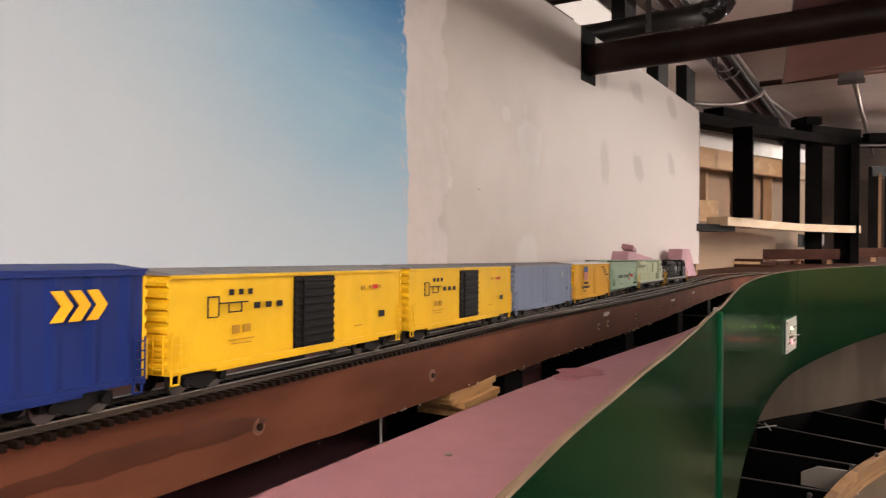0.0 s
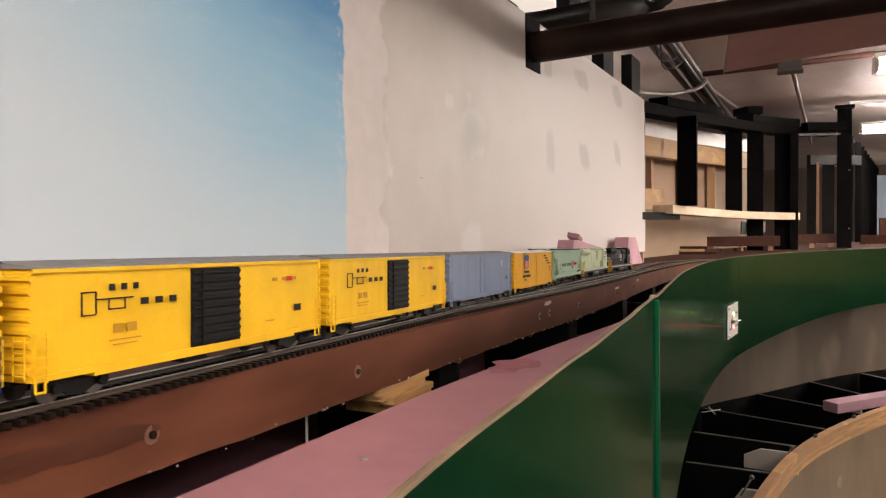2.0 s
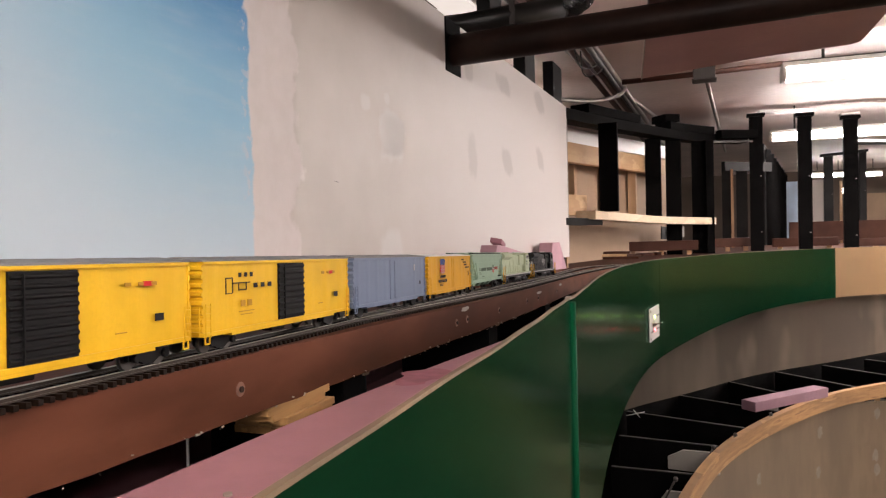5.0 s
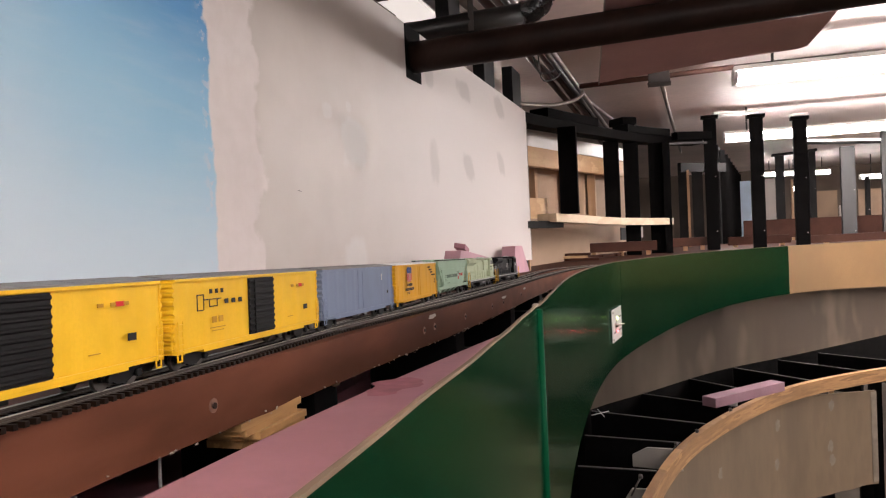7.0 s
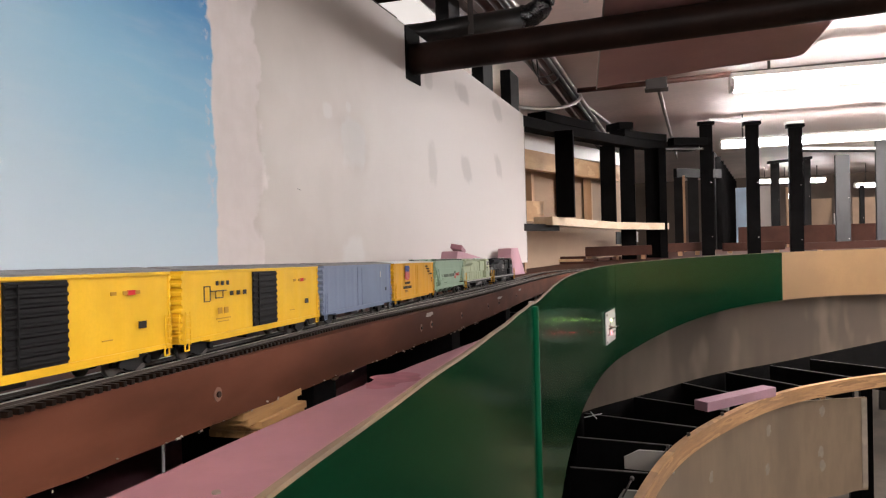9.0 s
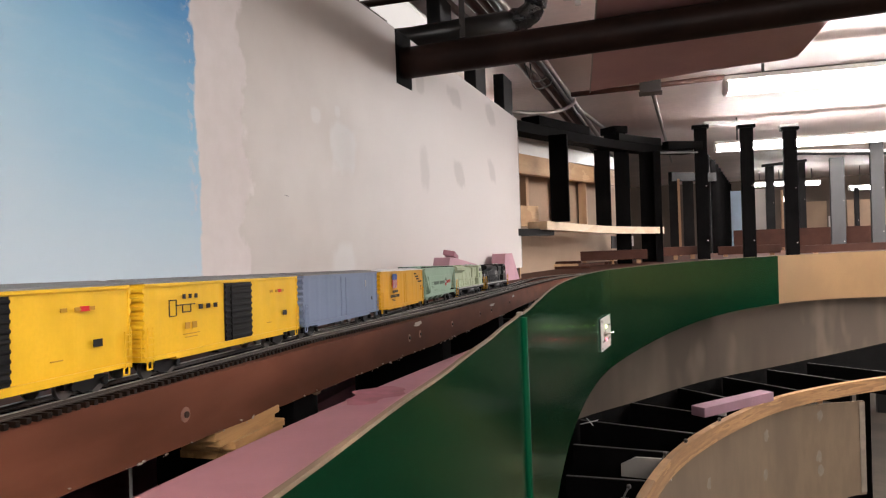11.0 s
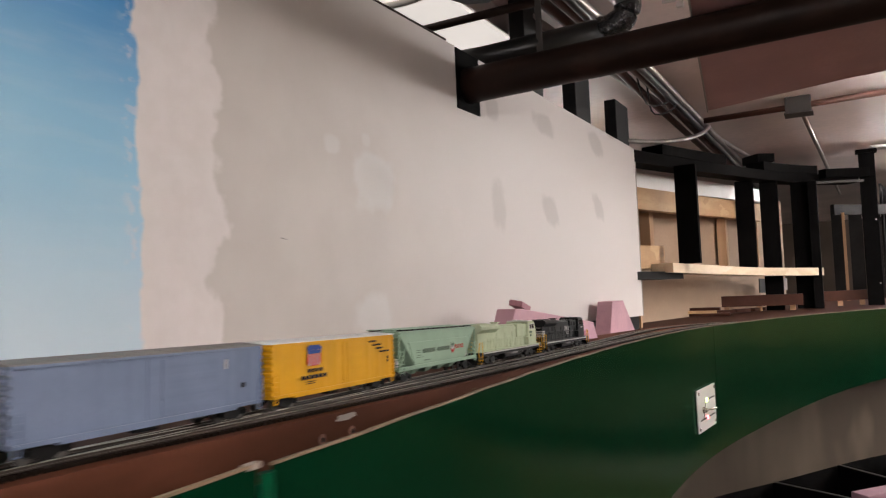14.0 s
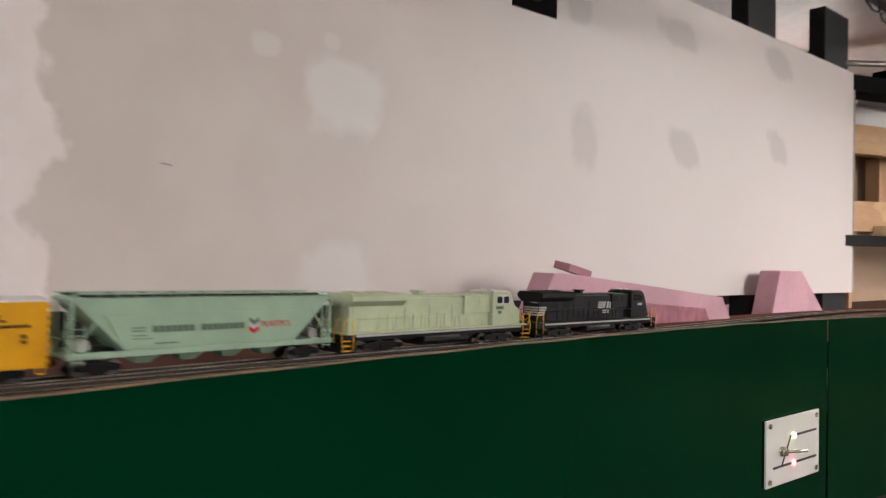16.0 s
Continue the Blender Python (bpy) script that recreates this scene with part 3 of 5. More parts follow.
slab = [(0.39, 1.235), (0.463, 1.353), (0.50, 1.351), (0.60, 1.339), (0.94, 1.298), (1.00, 1.215), (0.39, 1.215)]
thing("foam_wedge", prism(slab, "x", -0.19, -0.152, 0.002), M_foam_pale, "long pale pink foam wedge cut with a sloping top", "foam piece")
thing("foam_offcut", prism([(0.52, 1.215), (0.535, 1.316), (0.86, 1.283), (0.90, 1.215)], "x", -0.1515, -0.142, 0.001), M_foam_stain, "darker pink foam offcut leaning against the wedge", "foam piece")
thing("foam_scrap", moved(box(-0.014, 0.012, -0.030, 0.034, 0, 0.011, 0.001), Matrix.Translation((-0.168, 0.522, 1.3510)) @ Euler((-0.20, 0.18, 0.1)).to_matrix().to_4x4()), M_foam, "small pink foam offcut resting on the wedge", "foam piece")
thing("foam_block", prism([(1.25, 1.205), (1.308, 1.334), (1.424, 1.332), (1.585, 1.205)], "x", -0.250, -0.205, 0.002), M_foam_pale, "pale pink foam block with slanted ends", "foam piece")

# wood and hardware under the roadbed
shim = holder("plywood_shim", "rough split plywood shim under the roadbed", "shim")
for k in range(5):
    z0 = 1.266 + 0.0046 * k
    part("layer", box(0.0, 0.052 - 0.002 * k - 0.008 * random.random(), -0.722 + 0.03 * random.random(), -0.650 + 0.014 * random.random(), z0, z0 + 0.0049, 0.0006), M_shim, shim)
for y0 in (-1.5, -1.0, -0.585, -0.18, 0.25, 0.7, 1.2):
    p = along(EDGE, y0)
    r = holder("riser", "dark wooden riser block under the roadbed", "riser", "roadbed risers")
    part("block", box(p.x - 0.13, p.x - 0.008, y0 - 0.02, y0 + 0.02, 1.115, bed_low(y0) + 0.001, 0.001), M_black, r)
    part("glue", moved(box(-0.003, 0.003, -0.004, 0.004, -0.003, 0.003, 0.0012), Matrix.Translation((p.x - 0.008, y0 + 0.016, bed_low(y0) - 0.002))), M_edge, r, "white dried glue bead")
thing("hook_wire", tube([(-0.014, -0.722, 1.18), (-0.016, -0.720, 1.25), (-0.016, -0.719, 1.292)], 0.0011, 6), M_wire, "thin white wire hanging under the roadbed", "wire")
# unseen sheet, added to keep light out of the space below the roadbed
setting("layout_light_stop", ribbon([((-0.6, p.y, 1.132), (-0.6, p.y, 1.115)) for p in cut(FASCIA, -2.3, 2.0)], [((p.x - 0.006, p.y, 1.132), (p.x - 0.006, p.y, 1.115)) for p in cut(FASCIA, -2.3, 2.0)]), M_black, "black sheet added under the layout to stop light leaks", "deck")
for y0 in (-0.95, -0.45, 0.05, 0.55):
    thing("joist", box(-0.5, along(FASCIA, y0).x - 0.008, y0, y0 + 0.018, 1.134, 1.205), M_black, "black wooden joist under the foam", "joist", "upper deck joists")

# ---- fascia ----
fas = holder("fascia", "curved glossy green hardboard fascia with bare tan edge", "fascia")
T = 0.0009


def fascia_low(p):
    return 1.11 - 0.0247 * max(0.0, p.y - 1.1) ** 2


def sawn_top(p):
    """The panels meet unevenly at the joint, and their sawn tops wander a little."""
    step = 0.0008 if p.y < -0.6 else -0.0008 * max(0, 1 - (p.y + 0.6) / 0.3)
    return fascia_top(p) + step + 0.0002 * math.sin(p.y * 61)


def fascia_piece(name, path, material, label=""):
    part(name, strip(path, -T, 0.0, sawn_top, fascia_low), material, fas, label)
    part("top_edge", strip(path, -T - 0.0004, 0.0004, lambda p: sawn_top(p) + 0.0010, sawn_top), M_edge, fas, "bare tan hardboard edge")


fascia_piece("panel", cut(FASCIA, -2.4, -0.6045), M_green, "glossy dark green panel")
fascia_piece("panel", cut(FASCIA, -0.5955, 0.4932), M_green, "glossy dark green panel")
fascia_piece("panel", cut(FASCIA, 0.4966, 1.985), M_green, "glossy dark green panel")
fascia_piece("panel", cut(FASCIA, 1.985, 4.0), M_hardboard, "bare tan hardboard panel")
p = along(FASCIA, -0.6)
part("joint_strip", tube([(p.x + 0.0005, -0.6, 1.11), (p.x + 0.0005, -0.6, fascia_top(p) - 0.002)], 0.0026, 12), M_green_lit, fas, "rounded green joint strip")
part("chip", moved(box(-0.0015, 0.002, -0.003, 0.003, -0.001, 0.0012, 0.0005), Matrix.Translation((p.x - 0.001, -0.606, sawn_top(Vector((p.x, -0.606)))))), M_chip, fas, "white chipped corner")
thing("fascia_flakes", flecks(FASCIA, -0.003, lambda y: sawn_top(along(FASCIA, y)) + 0.0010, 60, -0.58, 0.5, 0.0004), M_edge, "pale fuzz along the sawn fascia edge", "flakes", kind="stuff")

# switch plate, on the fascia
plate = holder("switch_plate", "white plastic turnout control plate with toggle and lamps", "switch plate")
a, b2 = along(FASCIA, 0.377), along(FASCIA, 0.472)
yaw = math.atan2(-(b2.x - a.x), 0.095)
mid = (a + b2) / 2
plate.matrix_basis = Matrix.Translation((mid.x + 0.001, mid.y, 1.1925)) @ Matrix.Rotation(yaw, 4, "Z")
part("faceplate", box(0.0, 0.0022, -0.049, 0.049, -0.0325, 0.0325, 0.0006), M_plate, plate)


def ink(y0, z0, y1, z1, w=0.0022):
    return beam_between((0.0025, y0, z0), (0.0025, y1, z1), 0.0006, w, 0, (0, -(z1 - z0), y1 - y0))


part("main_line", ink(-0.037, -0.0145, 0.043, -0.0145), M_ink, plate, "black printed track line")
part("branch_line", merged(ink(-0.022, -0.0145, -0.006, 0.0125, 0.0016), ink(-0.006, 0.0125, 0.043, 0.0125)), M_ink, plate, "black printed branch line")
part("lamp", disc((0.0015, -0.001, 0.0125), (1, 0, 0), 0.0028, 0.0024, 12), M_led_green, plate, "lit yellow-green lamp")
part("lamp", disc((0.0015, -0.001, -0.0145), (1, 0, 0), 0.0028, 0.0024, 12), M_led_red, plate, "lit red lamp")
sw = part("toggle", merged(disc((0.0015, -0.022, 0.0), (1, 0, 0), 0.0052, 0.003, 6), disc((0.004, -0.022, 0.0), (1, 0, 0), 0.0036, 0.004, 14)), M_steel, plate, "chromed toggle switch")
part("lever", tube([(0.006, -0.022, 0), (0.012, -0.012, 0.0005), (0.017, -0.002, 0.001)], 0.0015, 10), M_steel, sw)
for y0 in (-0.043, 0.043):
    for z0 in (-0.027, 0.027):
        part("screw", disc((0.0018, y0, z0), (1, 0, 0), 0.0026, 0.0014, 12), M_steel, plate, "round steel screw head")

# ---- lower deck ----
FRONT = smooth([(0.19, -0.2), (0.2, 0.2), (0.24, 0.578), (0.311, 0.916), (0.487, 1.345), (0.7, 1.69), (0.93, 1.92), (1.08, 2.04), (1.6, 2.4), (2.4, 2.8)], 140)
BACK = smooth([(-0.14, 0.4), (-0.1, 0.9), (0.03, 1.29), (0.19, 1.54), (0.454, 1.95), (0.77, 2.30), (1.13, 2.72), (1.5, 3.15), (1.95, 3.58), (3.2, 4.12)], 140)
setting("deck_backdrop", strip(BACK, -0.012, 0.0, lambda p: 1.16, lambda p: 0.797), M_deckback, "curved drywall backdrop with joint compound, darkened for shade", "wall")
# added black board keeps the space below the backdrop dark
setting("deck_back_dark", strip(BACK, -0.014, -0.001, lambda p: 0.7969, lambda p: 0.60), M_black, "black board added for the dark below the curved backdrop", "board")
edge = holder("lower_bench", "curved lower bench of bent plywood with a grey skirt", "bench")
part("plywood_edge", strip(FRONT, -0.02, 0.0, lambda p: 0.80, lambda p: 0.752), M_ply, edge)
SK = [p for p in FRONT if 0.4 < p.y < 2.0]
def skirt_top(p):
    """The skirt hangs close under the plywood and drops away towards its loose end."""
    return 0.756 - 0.11 * max(0.0, p.y - 1.66) - 0.004 * max(0.0, p.y - 1.3) * (1 + noise.noise((p.y * 22, 0.0, 4.0)))


part("skirt", strip(SK, -0.03, -0.02, skirt_top, lambda p: 0.36 - 0.05 * (p.y - 2) + 0.010 * noise.noise((p.y * 14, 5.0, 0.0))), M_skirt, edge, "grey drywall skirt with patched screw holes")
def dab(x, y, z, ry, rz):
    """A thin, ragged spot of compound on the skirt."""
    near = min(range(1, len(SK) - 1), key=lambda i: (SK[i] - Vector((x, y))).length)
    f = (SK[near + 1] - SK[near - 1]).normalized()
    n = Vector((f.y, -f.x))
    bm = bmesh.new()
    ring = []
    for k in range(18):
        a = k * math.tau / 18
        w = 1 + 0.22 * random.uniform(-1, 1)
        ring.append(bm.verts.new((x + n.x * 0.0012 + f.x * ry * w * math.cos(a), y + n.y * 0.0012 + f.y * ry * w * math.cos(a), z + rz * w * math.sin(a))))
    bm.faces.new(ring)
    part("compound_dab", bm, M_dab, edge, "pale spot of joint compound")


for x, y, z in ((0.4078, 1.2281, 0.6284), (0.6162, 1.6098, 0.6778), (0.6085, 1.5983, 0.5455), (0.8282, 1.8551, 0.6927), (0.8203, 1.8476, 0.5434), (0.8261, 1.8531, 0.4916)):
    dab(x, y, z, 0.016, 0.020)
part("edge_tape", strip([p for p in SK if p.y > 1.978], -0.0195, -0.0185, lambda p: skirt_top(p) - 0.004, lambda p: 0.37), M_dab, edge, "pale torn paper end of the skirt")
for q in SK[:: max(1, len(SK) // 9)]:
    part("brace", box(q.x - 0.075, q.x - 0.035, q.y, q.y + 0.03, 0.0, 0.70), M_black, edge, "black wooden leg")
for x, y in ((1.03, 2.09), (1.20, 2.22), (1.42, 2.36)):
    thing("trestle_post", box(x - 0.02, x + 0.02, y, y + 0.04, 0.0, 0.752, 0.001), M_black, "black wooden post under the open deck", "post", "trestle posts")
# added black sheet in place of the dark void between the joists
setting("deck_void", ribbon([((p.x, p.y, 0.62), (p.x, p.y, 0.61)) for p in cut(BACK, 0.4, 2.3)], [((p.x, p.y, 0.62), (p.x, p.y, 0.61)) for p in offset(cut(FRONT, 0.3, 1.94), -0.045)]), M_black, "black sheet added for the dark void under open joists", "deck")
JOISTS = (((0.051, 0.72), (0.262, 0.713)), ((0.038, 0.99), (0.316, 0.953)), ((0.03, 1.265), (0.381, 1.151)), ((0.15, 1.538), (0.437, 1.390)), ((0.325, 1.80), (0.563, 1.58)), ((0.515, 2.01), (0.747, 1.795)), ((0.699, 2.187), (0.959, 1.979)), ((0.879, 2.36), (1.125, 2.18)), ((-0.02, 0.45), (0.22, 0.46)))
for a, b in JOISTS:
    a, b = Vector(a), Vector(b)
    f = (b - a).normalized()
    n = Vector((-f.y, f.x))
    end = min((q for q in FRONT if (q - a).dot(f) > 0.1), key=lambda q: abs((q - a).dot(n)))
    stop = a + f * ((end - a).dot(f) - 0.026)
    j = holder("joist", "black painted joist with a scuffed top edge", "joist", "lower deck joists")
    part("board", beam_between((a.x, a.y, 0.752), (stop.x, stop.y, 0.752), 0.018, 0.090, 0.0012), M_black, j)
    # pale strip for scuffing and for light caught along the joist top
    part("worn_lit_edge", beam_between((a.x, a.y, 0.7974), (stop.x, stop.y, 0.7974), 0.0055, 0.0010), M_worn_lit, j, "scuffed top edge, greyed for the light it catches")
bar_m = Matrix.Translation((0.388, 1.352, 0.799)) @ Matrix.Rotation(radians(-41.5), 4, "Z")
thing("foam_bar", moved(box(-0.026, 0.026, 0.0, 0.355, 0.0, 0.031, 0.002), bar_m), M_bar, "mauve pink foam bar lying across the joists", "foam piece")
for x, y, h in ((0.286, 0.912, 0.006), (0.205, 0.640, 0.006), (0.342, 1.044, 0.006), (0.448, 1.295, 0.006)):
    bo = holder("carriage_bolt", "steel carriage bolt standing up behind the edge", "bolt", "deck bolts")
    part("shank", tube([(x - 0.022, y - 0.016, 0.765), (x, y, 0.80 + h)], 0.0022, 8), M_boxsteel, bo)
    bm = bmesh.new()
    bmesh.ops.create_uvsphere(bm, u_segments=10, v_segments=6, radius=0.0058)
    part("head", moved(bm, Matrix.Translation((x, y, 0.80 + h))), M_boxsteel, bo)
for (x0, y0), (x1, y1), z0, z1 in (((0.171, 0.925), (0.300, 0.905), 0.735, 0.790), ((0.165, 0.655), (0.225, 0.645), 0.70, 0.772), ((0.425, 1.435), (0.475, 1.415), 0.775, 0.806)):
    w = math.hypot(x1 - x0, y1 - y0)
    plate_shape = prism([(0, z0), (w, z0), (w, z1 + 0.003), (w * 0.3, z1), (0, z1 - (z1 - z0) * 0.4)], "y", 0, 0.009, 0.001)
    thing("drywall_scrap", moved(plate_shape, Matrix.Translation((x0, y0, 0)) @ Matrix.Rotation(math.atan2(y1 - y0, x1 - x0), 4, "Z")), M_scrap, "broken drywall scrap standing between the joists", "drywall scrap", "drywall scraps")
thing("cross_wire", merged(tube([(0.035, 1.20, 0.80), (0.085, 1.245, 0.803)], 0.0012, 6), tube([(0.05, 1.26, 0.803), (0.075, 1.19, 0.80)], 0.0012, 6)), M_wire, "crossed pale wires on a joist", "wire")

# ---- ceiling services ----
def drain_at(x):
    """The axis of the thick pipe below the ceiling."""
    return (x, 0.565 + 0.062 * (x + 0.28), 1.8131 + 0.0468 * (x + 0.28))


main = holder("drain_pipe", "thick dark brown painted pipe crossing below the ceiling", "pipe")
part("pipe", tube([drain_at(-0.287 + 0.06 * k) for k in range(52)], 0.0365, 28), M_pipe, main)
part("collar", tube([drain_at(1.02), drain_at(1.09)], 0.041, 28), M_pipe, main)
part("end_block", box(wall_x(0.57) - 0.05, wall_x(0.57) + 0.0015, 0.518, 0.622, 1.7605, 1.884, 0.001), M_black, main, "dark wooden end block in the wall notch")
bm = bmesh.new()
for k in range(60):
    s = random.uniform(0.002, 0.006)
    x = random.uniform(0.9, 2.4)
    b = box(-s * 2, s * 2, -s, s, -s * 0.3, s * 0.3)
    moved(b, Matrix.Translation((x, drain_at(x)[1] - 0.012, drain_at(x)[2] - 0.0345)) @ Euler((random.uniform(-0.6, 0.6), random.uniform(-0.4, 0.4), random.uniform(0, 3))).to_matrix().to_4x4())
    me = bpy.data.meshes.new("tmp")
    b.to_mesh(me)
    b.free()
    bm.from_mesh(me)
    bpy.data.meshes.remove(me)
tagged(part("peeling_paint", bm, M_chip, main, "curled flakes of pale paint"), kind="stuff")

vent = holder("vent_pipe", "black iron pipe with a shiny taped elbow", "pipe")
part("pipe", tube([(-0.75, 0.66, 1.908), (-0.30, 0.70, 1.911), (-0.04, 0.778, 1.946)], 0.027, 18), M_iron, vent)
part("upper_pipe", tube([(0.0, 0.80, 2.02), (-0.03, 0.60, 2.04), (-0.09, 0.0, 2.06), (-0.2, -1.2, 2.08)], 0.030, 18), M_conduit, vent, "bright metal-jacketed pipe")
elbow = tube(smooth([(-0.055, 0.774, 1.944), (-0.022, 0.783, 1.952), (0.0, 0.790, 1.972), (0.006, 0.793, 2.0), (0.004, 0.790, 2.035)], 16), 0.029, 18)
for v in elbow.verts:
    v.co += Vector((noise.noise(v.co * 60), noise.noise(v.co * 60 + Vector((5, 0, 0))), noise.noise(v.co * 60 + Vector((0, 9, 0))))) * 0.006
part("elbow", elbow, M_tape, vent, "elbow wrapped in shiny black tape")
part("strap", beam_between((-0.17, 0.712, 1.900), (-0.17, 0.712, 2.13), 0.014, 0.003, 0, (0, 1, 0)), M_boxsteel, vent, "perforated steel hanger strap")
part("bracket", merged(box(0.07, 0.112, 0.842, 0.850, 2.0, 2.007), box(0.10, 0.114, 0.840, 0.852, 1.985, 2.07)), M_strap, vent, "white perforated angle bracket")


def run(name, pts, r, material, label, group=""):
    return thing(name, tube(pts, r, 10), material, label, "pipe", group)


run("sprinkler_pipe", [(-0.235, -1.5, 2.08), (-0.226, 0.6, 2.08), (-0.212, 1.2, 2.08), (-0.225, 1.9, 2.08), (-0.233, 3.4, 2.08), (-0.25, 6.0, 2.08)], 0.014, M_rust, "thin red-brown painted pipe under the ceiling")
run("sprinkler_pipe", [(-0.19, -1.5, 2.075), (-0.166, 1.80, 2.075), (-0.18, 3.0, 2.075), (-0.19, 6.0, 2.078)], 0.016, M_rust, "thick red-brown painted pipe under the ceiling", "ceiling pipes")
run("iron_pipe", [(-0.16, -1.5, 2.062), (-0.139, 1.81, 2.062), (-0.149, 3.84, 2.07), (-0.15, 6.5, 2.075)], 0.011, M_iron, "dark iron pipe under the ceiling", "ceiling pipes")
run("support_bar", [(-0.52, 0.755, 2.03), (-0.17, 0.745, 2.03)], 0.010, M_pipe, "dark brown iron bar below the ceiling")
run("conduit", [(-0.20, -1.5, 2.09), (-0.160, 0.73, 2.09), (-0.137, 1.2, 2.09), (-0.135, 1.9, 2.09), (-0.128, 4.1, 2.095), (-0.12, 7.0, 2.095)], 0.013, M_conduit, "bright galvanised conduit under the ceiling", "conduits")
run("conduit", [(-0.30, 1.0, 2.10), (-0.252, 1.87, 2.10), (-0.17, 2.8, 2.10), (-0.05, 4.2, 2.10)], 0.012, M_conduit, "bright galvanised conduit under the ceiling", "conduits")
run("conduit", [(-0.12, 2.67, 2.092), (0.2, 2.64, 2.092), (0.6, 2.58, 2.092)], 0.013, M_rust, "red-brown painted conduit under the ceiling", "conduits")
run("conduit", [(0.27, 2.68, 2.095), (0.30, 3.6, 2.095), (0.42, 7.0, 2.095)], 0.011, M_conduit, "bright galvanised conduit under the ceiling", "conduits")
run("conduit", [(0.55, 2.62, 2.10), (3.2, 2.5, 2.10)], 0.009, M_boxsteel, "dull steel conduit under the ceiling", "conduits")
run("flex_conduit", smooth([(-0.29, 1.90, 1.905), (-0.22, 2.08, 1.918), (-0.14, 2.35, 1.965), (-0.11, 2.6, 2.03), (-0.12, 2.8, 2.09)], 18), 0.009, M_conduit, "bent bright flexible conduit", "conduits")
run("flex_conduit", smooth([(-0.55, 0.70, 2.10), (-0.50, 0.62, 2.05), (-0.42, 0.60, 2.04), (-0.33, 0.64, 2.07), (-0.28, 0.69, 2.08)], 16), 0.008, M_strap, "thin white flexible cable", "conduits")
for k in range(2):
    run("cable", smooth([(-0.2 + 0.01 * k, 1.75 + 0.1 * k, 2.09), (-0.19, 1.8 + 0.12 * k, 2.02 - 0.02 * k), (-0.16 + 0.02 * k, 1.95 + 0.1 * k, 2.03), (-0.14, 2.1 + 0.05 * k, 2.09)], 12), 0.003, M_iron, "thin black loose cable loop", "loose cables")
jb = holder("junction_box", "octagonal steel junction box on the ceiling", "junction box", "junction boxes")
part("box_body", disc((-0.30, 0.67, 2.055), (0, 0, 1), 0.062, 0.075, 8), M_boxsteel, jb)
part("cover", disc((-0.30, 0.67, 2.050), (0, 0, 1), 0.066, 0.004, 8), M_boxsteel, jb)
jb = holder("junction_box", "square galvanised junction box joining conduits", "junction box", "junction boxes")
part("box_body", box(0.215, 0.315, 2.60, 2.70, 2.062, 2.13, 0.003), M_boxsteel, jb)
part("cover", box(0.21, 0.32, 2.595, 2.705, 2.058, 2.062), M_boxsteel, jb)


def lamp(x, y, length, material=None, turn=0.0, z=1.885):
    h = holder("ceiling_light", "long white fluorescent ceiling light, switched on", "ceiling light", "fluorescent lights", (x, y, z))
    h.rotation_euler = (0, 0, turn)
    part("housing", box(0, length, -0.066, 0.066, 0.0655, 0.085, 0.003), M_pan, h)
    part("diffuser", prism([(-0.045, 0.065), (-0.068, 0.058), (-0.07, 0.045), (-0.060, 0.030), (-0.035, 0.022), (0.035, 0.022), (0.060, 0.030), (0.07, 0.045), (0.068, 0.058), (0.045, 0.065)], "x", 0.015, length - 0.015), material or M_lamp, h, "glowing wraparound diffuser")
    for x0 in (0.0, length - 0.015):
        part("end_cap", prism([(-0.074, 0.062), (-0.068, 0.032), (-0.035, 0.018), (0.035, 0.018), (0.068, 0.032), (0.074, 0.062)], "x", x0, x0 + 0.015), M_pan, h)
    for x0 in ((0.15, length - 0.15) if length > 0.5 else (length / 2,)):
        part("stem", tube([(x0, 0, 0.084), (x0, 0, 2.131 - z)], 0.006, 8), M_boxsteel, h, "steel hanging stem")
    return h


# the rows run on past the right edge with unseen, added lamps
for x, y, z in ((0.557, 2.13, 1.915), (0.655, 4.25, 1.885), (2.0, 4.22, 1.885), (3.35, 4.22, 1.885), (4.68, 4.22, 1.885)):
    lamp(x, y, 1.25, z=z)
# outer two are added out of view, boosted to light the drywall
for x, material in ((1.93, M_lamp), (3.3, M_lamp_boost), (4.6, M_lamp_boost)):
    lamp(x, 2.11, 1.25, material, z=1.915)
# the three long ones are unseen, added to brighten the far aisle
for x, y, length, z in ((1.50, 9.8, 0.20, 1.900), (1.75, 9.8, 0.20, 1.895), (2.15, 9.8, 0.20, 1.885), (2.70, 9.8, 0.26, 1.79), (2.65, 6.6, 1.25, 1.885), (4.0, 6.6, 1.25, 1.885), (3.2, 8.8, 1.25, 1.885)):
    lamp(x, y, length, M_lamp_far, z=z)
# unseen fill lamps added behind and above the viewer, and one past the drywall
for x, y, material in ((0.30, -1.60, M_lamp), (0.40, -4.1, M_lamp), (-1.75, 2.6, M_lamp_hidden)):
    lamp(x, y, 1.25, material)
# its faint glow stands in for light reflected off the pan's underside
pan = holder("strip_pan", "white enamel pan above the drywall, given a faint glow", "ceiling light", "fluorescent lights", (-0.53, 0.2, 2.04))
part("housing", box(0, 0.16, 0, 0.98, 0.03, 0.088, 0.003), M_pan, pan)
part("diffuser", box(0.005, 0.155, 0.005, 0.975, 0.02, 0.03), glow("pan_glow_white", (1.0, 0.93, 0.86), 0.75), pan, "white underside with an added glow")
part("knob", disc((0.08, 0.93, 0.008), (0, 0, 1), 0.008, 0.014, 10), M_boxsteel, pan, "small steel latch knob")
